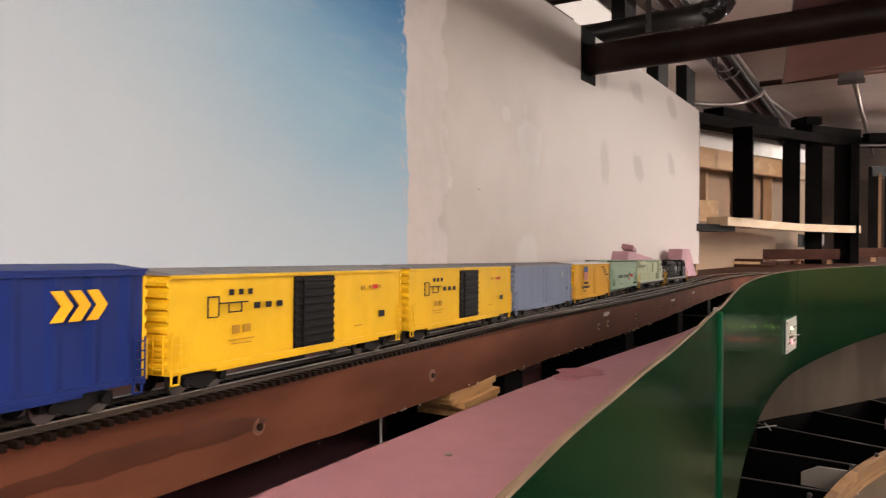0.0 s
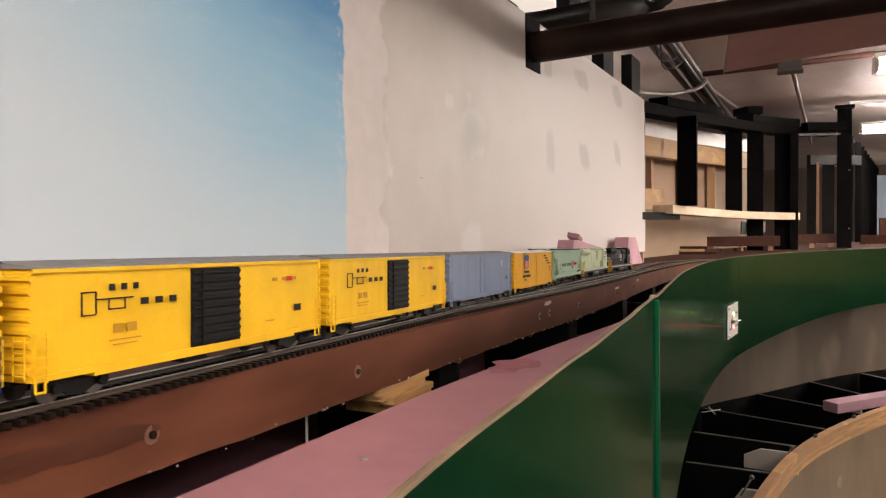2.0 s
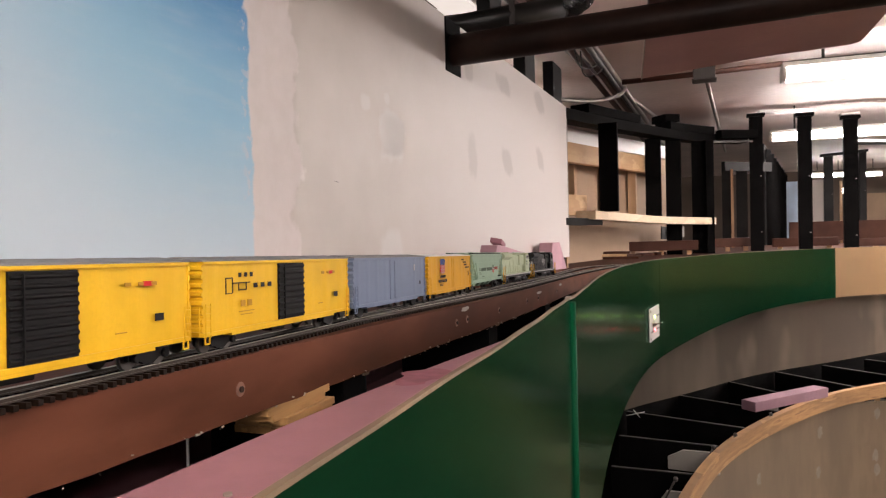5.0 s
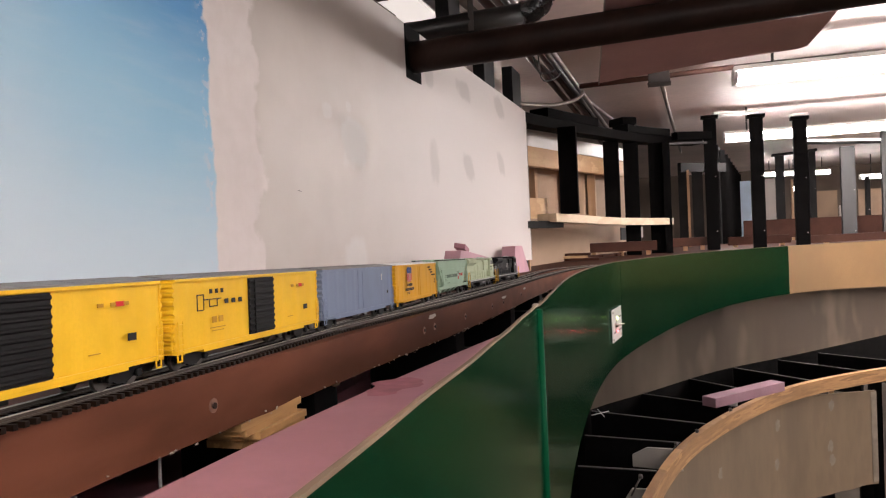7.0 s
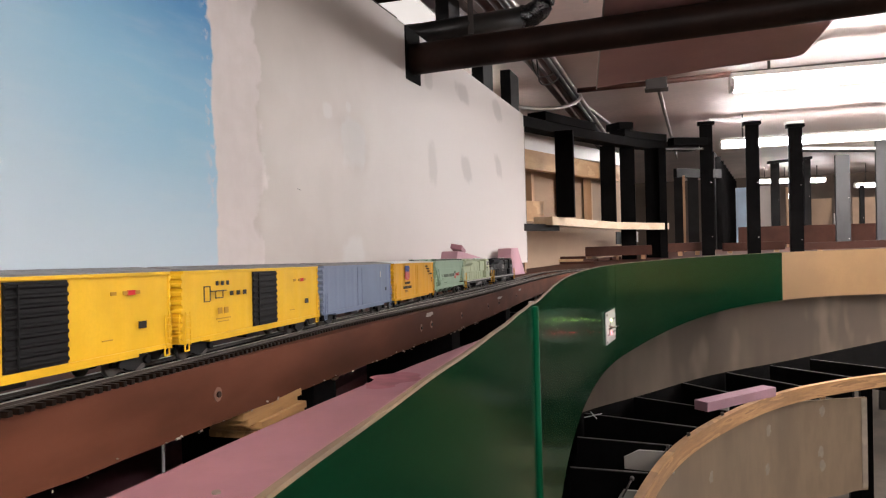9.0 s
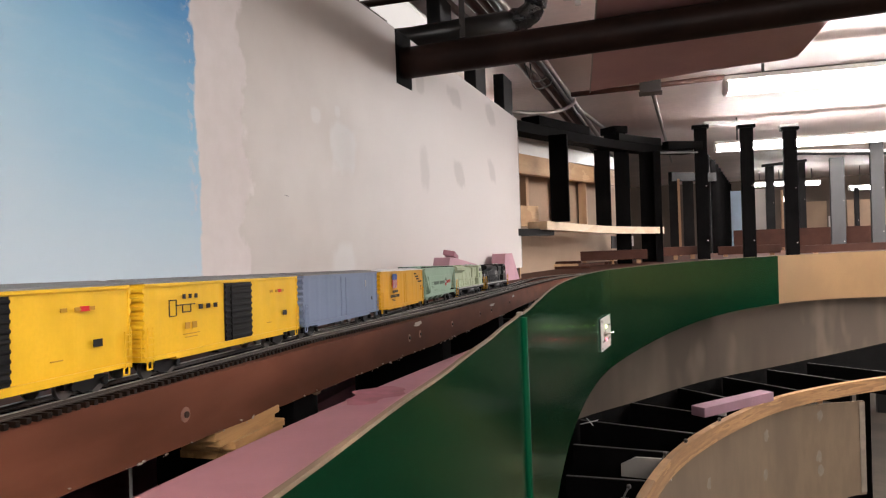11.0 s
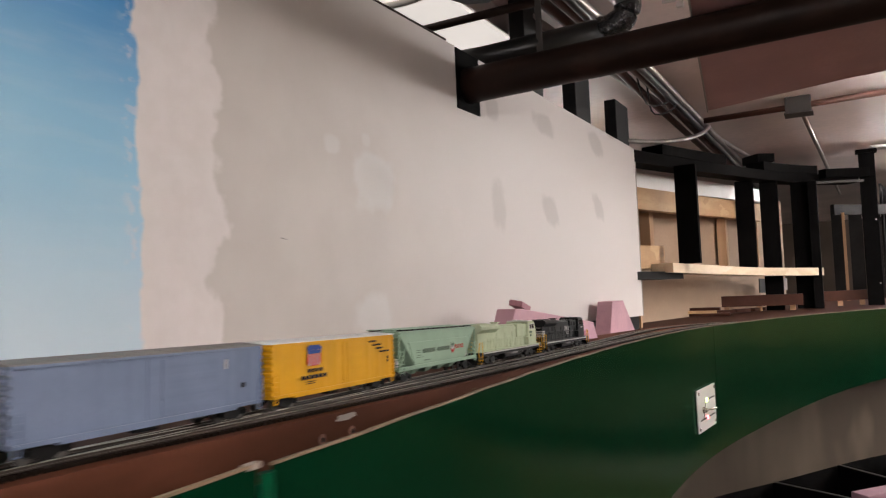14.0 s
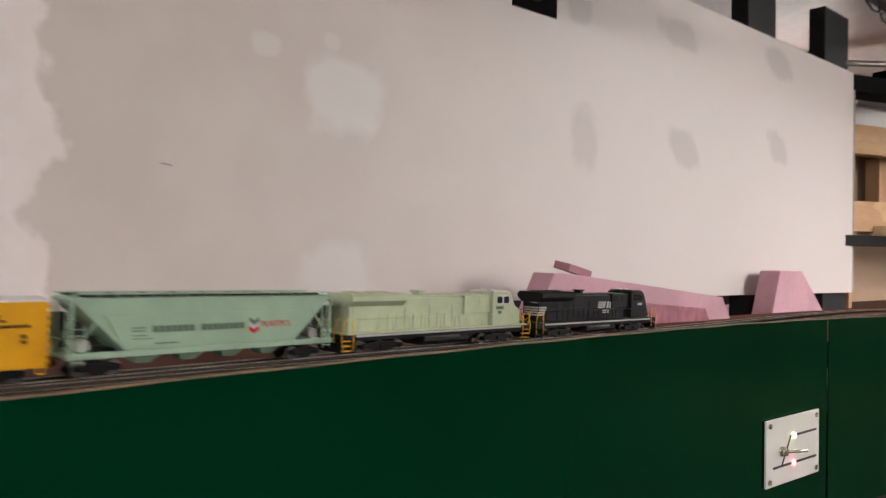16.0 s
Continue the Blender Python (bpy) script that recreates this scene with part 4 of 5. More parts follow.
M_panel = surf("dusty_pink_panel", (0.50, 0.285, 0.27), 0.45, spec=0.3, var=0.16, coarse=3)
SHEET = [(0.210, 0.24), (0.742, 0.24), (0.695, 0.885), (0.675, 1.170), (0.652, 1.186), (0.430, 1.186), (0.098, 1.240)]


def sheet_z(x, y):
    """The panel lies on the pipe and sags towards the far side."""
    return 1.868 + 0.0468 * (x - 0.1) - 0.055 * (y - 0.60)


bm = prism(SHEET, "z", 0.0, 0.006, 0.001)
for v in bm.verts:
    v.co.z += sheet_z(v.co.x, v.co.y)
thing("insulation_sheet", bm, M_panel, "dusty pink foam panel resting on the pipe", "insulation sheet")
a, c = Vector(SHEET[0]), Vector(SHEET[-1])
thing("panel_edging", beam_between((a.x - 0.002, a.y, sheet_z(*a) + 0.002), (c.x - 0.002, c.y, sheet_z(*c) + 0.002), 0.003, 0.012), M_scrap, "pale tape along the edge of the pink panel", "tape")
run("hanger_rod", [(0.2, 1.2, 1.885), (0.2, 1.2, 2.13)], 0.004, M_boxsteel, "thin steel hanger rod", "hangers")
run("hanger_rod", [(0.6, 1.1, 1.885), (0.6, 1.1, 2.13)], 0.004, M_boxsteel, "thin steel hanger rod", "hangers")

# ---- curved stud wall ----
CURVE = smooth([(-0.30, 1.90), (-0.205, 2.21), (-0.135, 2.42), (-0.05, 2.65), (0.03, 2.87), (0.25, 3.31), (0.47, 3.53)], 60)
cw = holder("stud_wall", "curved black painted stud wall on a pale bottom plate", "stud wall")


def grade_top(p):
    return 1.872 + 0.005 * (p.y - 2)


part("curved_plate", strip(CURVE, -0.06, 0.03, grade_top, lambda p: grade_top(p) - 0.045), M_black, cw, "curved black top plate")
for y0, y1 in ((2.12, 2.62), (2.95, 3.35)):
    part("splice_block", strip(cut(CURVE, y0, y1), -0.055, 0.034, lambda p: grade_top(p) + 0.04, lambda p: grade_top(p) + 0.0005), M_black, cw, "black splice block")
part("splice_block", beam_between((0.10, 3.02, 1.945), (0.02, 3.12, 1.945), 0.09, 0.04, 0.002), M_black, cw, "black splice block")


def shelf_z(p):
    return 1.447 - 0.0375 * (p.y - 2.1)


SHELF = smooth([(-0.175, 2.06), (-0.07, 2.45), (0.06, 2.85), (0.31, 3.2)], 40)
part("bottom_plate", strip(SHELF, -0.09, 0.0, shelf_z, lambda p: shelf_z(p) - 0.036), M_primed, cw, "pale primed pine bottom plate")
for x, y, z0, z1 in ((-0.13, 2.17, 1.444, 1.828), (0.0, 2.95, 1.416, 1.832), (0.095, 3.10, 1.05, 1.834), (0.225, 3.24, 0.7, 1.835)):
    part("stud", box(x - 0.040, x + 0.040, y - 0.019, y + 0.019, z0, z1, 0.0015), M_black, cw, "black painted wooden stud")
part("stud", box(0.262, 0.302, 3.17, 3.26, 0.7, 1.83, 0.0015), M_black, cw, "black painted wooden stud")


def post(x, y, z0, z1, w=0.070, d=0.04, cap=True, material=None, label="black painted upright post with a steel cap", tan=False):
    h = holder("post", label, "post", "black posts")
    part("upright", box(x - w / 2, x + w / 2, y - d / 2, y + d / 2, z0, z1, 0.0015), material or M_black, h)
    if cap:
        part("cap", box(x - w / 2 - 0.012, x + w / 2 + 0.012, y - d / 2 - 0.012, y + d / 2 + 0.012, z1, z1 + 0.018, 0.001), M_black, h)
    for k in range(4):
        zz = z0 + (z1 - z0) * (0.35 + 0.16 * k)
        part("screw", disc((x + w / 2 - 0.012, y - d / 2 - 0.0008, zz), (0, -1, 0), 0.0035, 0.001, 8), M_conduit, h)
    if tan:
        part("bare_patch", box(x - w / 2 + 0.02, x - w / 2 + 0.04, y - d / 2 - 0.0015, y - d / 2 + 0.001, z0 + 0.55, z0 + 0.68), M_pine_z, h, "bare wood patch")
    return h


post(0.527, 3.42, 0.0, 1.968)
post(0.778, 3.45, 0.0, 1.955)
post(1.005, 3.46, 0.0, 1.925, tan=True)
part("tie_plate", beam_between((0.545, 3.42, 1.994), (0.825, 3.45, 1.9815), 0.085, 0.015, 0.001), M_cap, holder("cap_strip", "bare steel strip joining two posts", "steel strip"))
part("tie_plate", box(0.955, 1.045, 3.41, 3.50, 1.944, 1.957, 0.001), M_cap, holder("cap_strip", "bare steel strip on a post", "steel strip"))
for x, y, z1, w, material, tan in ((1.540, 4.9, 1.870, 0.095, M_greypost, True), (1.800, 4.9, 1.965, 0.085, M_greypost, True), (1.231, 6.0, 1.912, 0.070, M_black_worn, False), (1.490, 6.0, 1.935, 0.055, M_black_worn, False), (1.916, 6.0, 1.690, 0.035, M_black_worn, False), (1.36, 7.0, 1.78, 0.045, M_black_worn, False), (1.47, 7.0, 1.74, 0.02, M_pine_z, False), (1.66, 7.2, 1.74, 0.045, M_black_worn, False), (2.15, 5.2, 1.88, 0.085, M_greypost, True), (2.4, 6.4, 1.78, 0.06, M_black_worn, False), (2.7, 7.4, 1.75, 0.06, M_black_worn, False)):
    post(x, y, 0.0, z1, cap=False, material=material, label="dull black upright post in the far aisle" if material is not M_greypost else "grey weathered upright post with bare wood patches", tan=tan, w=w)
rail = holder("header_rail", "bare steel header rail over the far posts", "rail")
part("bar", beam_between((1.265, 4.9, 1.930), (2.2, 4.95, 1.878), 0.07, 0.022, 0.001), M_cap, rail)
part("lip", beam_between((1.265, 4.87, 1.912), (2.2, 4.92, 1.860), 0.012, 0.020), M_black_worn, rail, "dark folded lip")
thing("header_rail", beam_between((1.17, 6.0, 1.920), (1.53, 6.0, 1.945), 0.07, 0.022, 0.001), M_black_worn, "dull black header rail over the far posts", "rail")
# dark plywood partition receding down the aisle
pw = holder("partition", "black painted plywood partition with upright battens", "partition")
part("sheet", beam_between((0.62, 4.35, 1.3), (1.00, 7.6, 1.3), 0.012, 1.2), M_black_worn, pw)
for k in range(9):
    u = k / 8
    x, y = 0.64 + 0.38 * u, 4.33 + 3.25 * u
    part("batten", box(x - 0.005, x + 0.028, y, y + 0.07, 0.4, 1.86), M_black, pw, "black upright batten")
part("cross_rail", beam_between((0.36, 4.02, 1.74), (0.66, 4.34, 1.74), 0.03, 0.06), M_black_worn, pw)
for x, y in ((0.38, 4.05), (0.47, 4.16), (0.57, 4.28)):
    part("batten", box(x - 0.03, x + 0.04, y, y + 0.03, 0.4, 1.72), M_black_worn, pw, "dull black batten")
part("bare_batten", box(0.405, 0.42, 4.02, 4.035, 0.7, 1.72), M_pine_z, pw, "bare pale wood batten")
thing("rail_beam", beam_between((0.33, 3.22, 1.862), (0.520, 3.385, 1.868), 0.05, 0.044, 0.0015), M_black, "black painted beam from the stud wall to a post", "beam")
thing("rail_bar", beam_between((0.545, 3.43, 1.832), (0.30, 3.27, 1.828), 0.012, 0.012), M_boxsteel, "bright steel bar behind the studs", "rail")
thing("blue_board", box(1.030, 1.137, 7.5, 7.52, 0.0, 1.775), M_blueboard, "pale blue board standing in the far aisle", "board")
thing("white_board", box(1.252, 1.381, 7.5, 7.52, 0.0, 1.785), M_plaster, "pale board standing in the far aisle", "board")
for x0, x1, y in ((1.760, 1.975, 7.5), (2.168, 2.295, 7.5), (2.32, 2.9, 7.6)):
    thing("tan_panel", box(x0, x1, y, y + 0.02, 0.0, 1.622), M_fartan, "tan hardboard panel in the far aisle", "panel", "far panels")
thing("pale_panel", box(1.985, 2.04, 7.46, 7.48, 0.0, 1.46), M_plaster, "narrow pale board leaning in the far aisle", "panel", "far panels")
hb = holder("hanging_bulb", "small lit bare bulb hanging on a black cord", "light bulb")
part("bulb", tube([(1.895, 9.8, 1.70), (1.895, 9.8, 1.76)], 0.022, 10), glow("small_bulb", (1, 0.9, 0.78), 8.0), hb)
part("cord", tube([(1.895, 9.8, 1.755), (1.895, 9.8, 2.131)], 0.003, 6), M_iron, hb)

# ---- back sheathing and boards beside the curved wall ----
bw = holder("back_framing", "bare pine framing and tan sheathing behind the studs", "framing")
part("sheathing", beam_between((-0.46, 1.9, 1.46), (0.10, 3.75, 1.46), 0.012, 0.66), M_sheath, bw, "tan sheathing board")
part("ledger", beam_between((-0.335, 1.86, 1.70), (0.035, 3.32, 1.70), 0.038, 0.085, 0.002), M_pine, bw, "bare pine ledger board")
part("ledger", beam_between((-0.335, 1.88, 1.475), (-0.25, 2.20, 1.475), 0.038, 0.09, 0.002), M_pine, bw, "bare pine ledger board")
part("dark_ledge", beam_between((-0.30, 1.87, 1.405), (-0.20, 2.22, 1.40), 0.07, 0.03, 0.001), M_black_worn, bw, "dark ledge board")
for u in (0.02, 0.20, 0.44, 0.66, 0.9):
    x, y = -0.40 + 0.44 * u, 1.93 + 1.5 * u
    part("stud", box(x - 0.02, x + 0.02, y, y + 0.07, 1.43, 1.66), M_pine_z, bw, "bare pine stud")
part("corner_stud", box(wall_x(1.93) - 0.05, wall_x(1.93) - 0.012, 1.93, 1.954, 0.9, 1.66), M_pine_z, bw, "bare pine stud")
# added strip, white in place of the lit ceiling past the plate
part("lit_ceiling_strip", beam_between((-0.42, 1.95, 1.80), (0.08, 3.6, 1.80), 0.01, 0.07), M_pan, bw, "white strip added for the lit ceiling beyond")
# ink-black plate stands in for the dark inside a square opening
part("opening_dark_plate", beam_between((0.02, 3.18, 1.33), (0.06, 3.28, 1.325), 0.006, 0.07), M_ink, bw, "black plate for a dark square opening")
part("pale_block", beam_between((0.065, 3.25, 1.335), (0.125, 3.4, 1.33), 0.02, 0.06), M_scrap, bw, "pale block")
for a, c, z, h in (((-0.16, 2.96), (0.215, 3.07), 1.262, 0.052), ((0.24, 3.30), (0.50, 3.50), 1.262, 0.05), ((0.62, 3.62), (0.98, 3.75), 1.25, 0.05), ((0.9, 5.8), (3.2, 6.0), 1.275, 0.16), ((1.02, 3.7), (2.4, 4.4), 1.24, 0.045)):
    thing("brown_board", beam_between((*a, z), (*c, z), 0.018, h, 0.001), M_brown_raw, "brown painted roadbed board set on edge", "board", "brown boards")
    for u in (0.12, 0.5, 0.88):
        q = Vector(a).lerp(Vector(c), u)
        thing("riser", box(q.x - 0.012, q.x + 0.012, q.y + 0.012, q.y + 0.05, 0.0, z - h / 2 + 0.02), M_pine_z, "short bare wood riser under a board", "riser", "far risers")
for k in range(4):
    x = -0.2 + 0.07 * k
    thing("wood_scrap", moved(box(0, 0.09, 0, 0.03, 0, 0.016, 0.001), Matrix.Translation((x, 2.72 + 0.09 * k, 1.212)) @ Matrix.Rotation(0.5 + 0.2 * k, 4, "Z")), M_brown_raw, "brown painted wood scrap on the deck", "wood scrap", "wood scraps")
for k, (x0, x1, y0, turn) in enumerate(((-0.33, -0.06, 2.68, 0.10), (-0.31, -0.12, 2.70, 0.22), (-0.34, -0.10, 2.67, 0.02))):
    thing("loose_board", moved(box(x0, x1, -0.02, 0.02, 0, 0.0125, 0.001), Matrix.Translation((0, y0, 1.2115 + 0.0127 * k)) @ Matrix.Rotation(turn, 4, "Z")), M_brown_raw if k != 1 else M_pine, "short brown roadbed board lying in a loose stack" if k != 1 else "short bare pine board lying in a loose stack", "board", "stacked boards")
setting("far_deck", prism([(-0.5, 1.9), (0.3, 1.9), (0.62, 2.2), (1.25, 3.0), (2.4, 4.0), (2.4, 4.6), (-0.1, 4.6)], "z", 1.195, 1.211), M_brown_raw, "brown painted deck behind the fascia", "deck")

# ---- rolling stock ----
W2 = 0.0185


def truck(parent, y, axles=2, base=0.0205, material=None):
    t = part("truck", box(-0.004, 0.004, y - 0.004, y + 0.004, 0.006, 0.012), M_under, parent)
    n = axles
    for k in range(n):
        yy = y + (k - (n - 1) / 2) * base / (n - 1)
        for s in (-1, 1):
            wheel = disc((s * 0.0072, yy, 0.0052), (s, 0, 0), 0.0054, 0.0022, 16)
            part("wheel", wheel, M_wheel, t)
    half = base / 2
    for s in (-1, 1):
        x0, x1 = sorted((s * 0.0105, s * 0.0128))
        side_frame = merged(prism([(y - half - 0.004, 0.0045), (y - half - 0.004, 0.0075), (y - 0.005, 0.0098), (y + 0.005, 0.0098), (y + half + 0.004, 0.0075), (y + half + 0.004, 0.0045), (y + half - 0.003, 0.004), (y + 0.003, 0.0018), (y - 0.003, 0.0018), (y - half + 0.003, 0.004)], "x", x0, x1),
                       *[disc((s * 0.0125, y + (k - (n - 1) / 2) * base / (n - 1), 0.0055), (s, 0, 0), 0.0019, 0.0022, 10) for k in range(n)])
        part("side_frame", side_frame, M_under, t)
    return t


def coupler(parent, y, s):
    part("coupler", merged(box(-0.0014, 0.0014, min(y, y + s * 0.008), max(y, y + s * 0.008), 0.0085, 0.0112), box(-0.0026, 0.0026, min(y + s * 0.0055, y + s * 0.0095), max(y + s * 0.0055, y + s * 0.0095), 0.0078, 0.0118, 0.0005)), M_under, parent)


def ladder(parent, x, y0, y1, z0, z1, n, material, name="ladder"):
    b = [beam_between((x, yy, z0), (x, yy, z1), 0.0005, 0.0005, 0, (1, 0, 0)) for yy in (y0, y1)]
    for k in range(n):
        zz = z0 + (z1 - z0) * (k + 0.5) / n
        b.append(beam_between((x, y0, zz), (x, y1, zz), 0.0006, 0.0006))
    part(name, merged(*b), material, parent)


def end_ladder(parent, y, x0, x1, z0, z1, n, material):
    b = [beam_between((xx, y, z0), (xx, y, z1), 0.0005, 0.0005, 0, (0, 1, 0)) for xx in (x0, x1)]
    for k in range(n):
        zz = z0 + (z1 - z0) * (k + 0.5) / n
        b.append(beam_between((x0, y, zz), (x1, y, zz), 0.0006, 0.0006))
    part("end_ladder", merged(*b), material, parent)


def marks(parent, rows, material, name="letter_bar", label="", s=1):
    """Flat lettering bars on the near side, each a part: rows of y0, y1, z0, z1."""
    for y0, y1, z0, z1 in rows:
        part(name, box(*sorted((s * (W2 + 0.0001), s * (W2 + 0.00045))), *sorted((y0 * s, y1 * s)), z0, z1), material, parent, label)


def letters(n, y0, y1, z0, z1, gap=0.3):
    """A word that cannot be read, as n upright bars."""
    w = (y1 - y0) / n
    return [(y0 + k * w, y0 + (k + 1 - gap) * w, z0, z1) for k in range(n)]


def fluted(lo, hi, n, base, depth, duty=0.5):
    """A wavy outline from lo to hi: n raised bars of the given depth over base."""
    out = []
    step = (hi - lo) / n
    for k in range(n):
        a = lo + step * (k + 0.5 - duty / 2)
        b = lo + step * (k + 0.5 + duty / 2)
        e = step * 0.1
        out += [(base, a - e), (base + depth, a + e), (base + depth, b - e), (base, b + e)]
    return [(base, lo)] + out + [(base, hi)]


def boxcar(label, L, body, end, roof, door, doors=1, door_w=0.036, door_at=0.0, side="ribs", top=0.0490, group="freight cars", door_ribs=9):
    c = holder("boxcar", label, "boxcar", group)
    h = L / 2
    d0, d1 = door_at - door_w * doors / 2, door_at + door_w * doors / 2
    depth, n = (0.0010, 13) if side == "ribs" else (0.0002, 9)
    step = L / n

    def wall(y0, y1, s):
        k = max(1, round((y1 - y0) / step))
        return [(s * x, y) for x, y in fluted(y0, y1, k, W2 - 0.0012, depth, 0.3)]

    right = wall(-h + 0.001, d0, 1) + wall(d1, h - 0.001, 1)
    left = wall(-h + 0.001, -d1, -1) + wall(-d0, h - 0.001, -1)
    part("side_wall", prism(right + left[::-1], "z", 0.0120, top - 0.0016), body, c)
    part("side_sill", box(-W2, W2, -h + 0.001, h - 0.001, 0.0098, 0.0120, 0.0002), body, c)
    part("skirt_sill", box(-W2 + 0.0003, W2 - 0.0003, -h + 0.027, h - 0.027, 0.0084, 0.0098), body, c)
    part("top_rail", box(-W2, W2, -h + 0.001, h - 0.001, top - 0.0016, top, 0.0002), body, c)
    for s in (-1, 1):
        prof = [(s * y, z) for y, z in fluted(0.0114, top - 0.001, 8, h - 0.0008, 0.0013, 0.5)]
        prof = [(s * (h - 0.0014), top - 0.001), (s * (h - 0.0014), 0.0114)] + prof
        part("end_panel", prism(prof, "x", -W2 + 0.0006, W2 - 0.0006), end, c, "corrugated end panel")
        end_ladder(c, s * (h + 0.0012), W2 - 0.007, W2 - 0.0015, 0.0105, 0.026, 4, end)
        ya, yb = sorted((s * (h - 0.0060), s * (h - 0.0015)))
        ladder(c, W2 + 0.0006, ya, yb, 0.0095, 0.027, 5, body)
        coupler(c, s * h, s)
        truck(c, s * (h - 0.0245))
        ys = s * (h - 0.004)
        part("step", merged(box(W2 - 0.0006, W2, ys - 0.002, ys + 0.002, 0.0058, 0.0066), box(W2 - 0.0006, W2, ys - 0.0023, ys - 0.0016, 0.0060, 0.0100), box(W2 - 0.0006, W2, ys + 0.0016, ys + 0.0023, 0.0060, 0.0100)), body, c)
    roof_line = [(-W2, top), (-W2, top + 0.0008), (0, top + 0.0026), (W2, top + 0.0008), (W2, top)]
    r = part("roof", prism(roof_line, "y", -h, h), roof, c, "shallow peaked metal roof")
    for k in range(12):
        yy = -h + 0.006 + (L - 0.012) * k / 11
        part("roof_rib", prism([(-W2, top + 0.0006), (-W2, top + 0.00086), (0, top + 0.00268), (W2, top + 0.00086), (W2, top + 0.0006), (0, top + 0.0022)], "y", yy - 0.0007, yy + 0.0007), roof, r)
    for s in (-1, 1):
        for k in range(doors):
            yc = s * (door_at + (k - (doors - 1) / 2) * door_w)
            rib = 0.0007 if door_ribs > 5 else 0.00006
            face = W2 - 0.0002 if door_ribs > 5 else W2 - 0.0008
            prof = [(s * x, z) for x, z in fluted(0.0122, top - 0.0020, door_ribs, face, rib, 0.4)]
            prof = [(s * (W2 - 0.0014), top - 0.0020), (s * (W2 - 0.0014), 0.0122)] + prof
            dr = part("door", prism(prof, "y", yc - door_w / 2 + 0.0004, yc + door_w / 2 - 0.0004), door, c, "ribbed sliding door" if door_ribs > 5 else "smooth sliding door")
            part("latch_bar", box(*sorted((s * (face + 0.0002), s * (face + (0.0013 if door_ribs > 5 else 0.0006)))), yc - door_w * 0.32, yc - door_w * 0.32 + 0.0005, 0.0124, top - 0.003), door, dr)
    part("underframe", merged(box(-0.004, 0.004, -h + 0.004, h - 0.004, 0.0075, 0.0104), *[box(-W2 + 0.003, W2 - 0.003, yy - 0.0008, yy + 0.0008, 0.0086, 0.0104) for yy in (-0.05, -0.025, 0, 0.025, 0.05)]), M_under, c)
    part("brake_tank", box(0.005, 0.012, -0.012, 0.004, 0.005, 0.0104, 0.0006), M_under, c)
    return c


def word(parent, text, y, z, size, material, label):
    """Legible lettering on the near side, as thin solid letters."""
    cu = bpy.data.curves.new("lettering", "FONT")
    cu.body, cu.size, cu.extrude, cu.align_y = text, size, 0.00015, "CENTER"
    cu.resolution_u = 2
    tmp = new("lettering_tmp", cu)
    me = bpy.data.meshes.new_from_object(tmp.evaluated_get(bpy.context.evaluated_depsgraph_get()))
    bpy.data.objects.remove(tmp)
    me.materials.append(material)
    ob = new("lettering", me)
    ob.parent = parent
    ob.matrix_basis = Matrix.Translation((W2 + 0.0002, y, z)) @ Matrix(((0, 0, 1, 0), (1, 0, 0, 0), (0, 1, 0, 0), (0, 0, 0, 1)))
    ob["label"] = label
    return ob


def railbox():
    c = boxcar("yellow model boxcar with one black ribbed door", 0.187, M_yellow, M_yellow, M_roofgrey, M_blackdoor, 1, 0.034, 0.003, "flat")
    marks(c, letters(3, -0.060, -0.042, 0.0400, 0.0425, 0.55) + [(-0.073, -0.0724, 0.0310, 0.0400), (-0.0724, -0.066, 0.0394, 0.0400), (-0.0666, -0.066, 0.0315, 0.0394), (-0.0724, -0.0666, 0.0310, 0.0315), (-0.066, -0.048, 0.0365, 0.0371), (-0.0605, -0.060, 0.0325, 0.0365), (-0.060, -0.052, 0.0325, 0.0331), (-0.0525, -0.052, 0.0331, 0.0365)]
          + letters(3, -0.044, -0.020, 0.0335, 0.0362, 0.5) + [(0.066, 0.072, 0.022, 0.0255)], M_letterblack, "letter_bar", "black lettering bar")
    marks(c, letters(2, -0.058, -0.044, 0.0235, 0.0270, 0.35) + [(-0.060, -0.044, 0.0205, 0.0210), (-0.058, -0.046, 0.0188, 0.0192), (0.040, 0.047, 0.0185, 0.019)] + letters(3, 0.046, 0.072, 0.0388, 0.0405, 0.55), M_faint, "letter_bar", "faint brown lettering bar")
    marks(c, [(0.058, 0.064, 0.0385, 0.0408)], M_letterred, "emblem", "small red emblem")
    return c


def blue_car():
    c = boxcar("dark blue ribbed boxcar with yellow ends", 0.187, M_blue, M_yellow, M_blue, M_blue, 2, 0.030, 0.004, "ribs", 0.0510, door_ribs=4)
    marks(c, letters(4, -0.064, -0.044, 0.0375, 0.0392) + letters(5, -0.064, -0.036, 0.0335, 0.0352) + letters(3, -0.064, -0.040, 0.0290, 0.0320) + [(-0.062, -0.058, 0.0205, 0.0222), (-0.053, -0.048, 0.0205, 0.0222), (0.000, 0.006, 0.028, 0.0288), (0.000, 0.006, 0.0255, 0.0263), (-0.026, -0.023, 0.034, 0.036)], M_dullwhite, "letter_bar", "white lettering bar")
    for s in (1, -1):
        for k in range(3):
            y0 = 0.0535 + 0.0068 * k
            pts = [(y0, 0.0450), (y0 + 0.0045, 0.0450), (y0 + 0.0085, 0.0398), (y0 + 0.0045, 0.0346), (y0, 0.0346), (y0 + 0.0040, 0.0398)]
            part("chevron", prism([(q * s, z) for q, z in pts], "x", *sorted((s * (W2 + 0.0001), s * (W2 + 0.0005)))), M_safety, c, "yellow chevron")
    return c


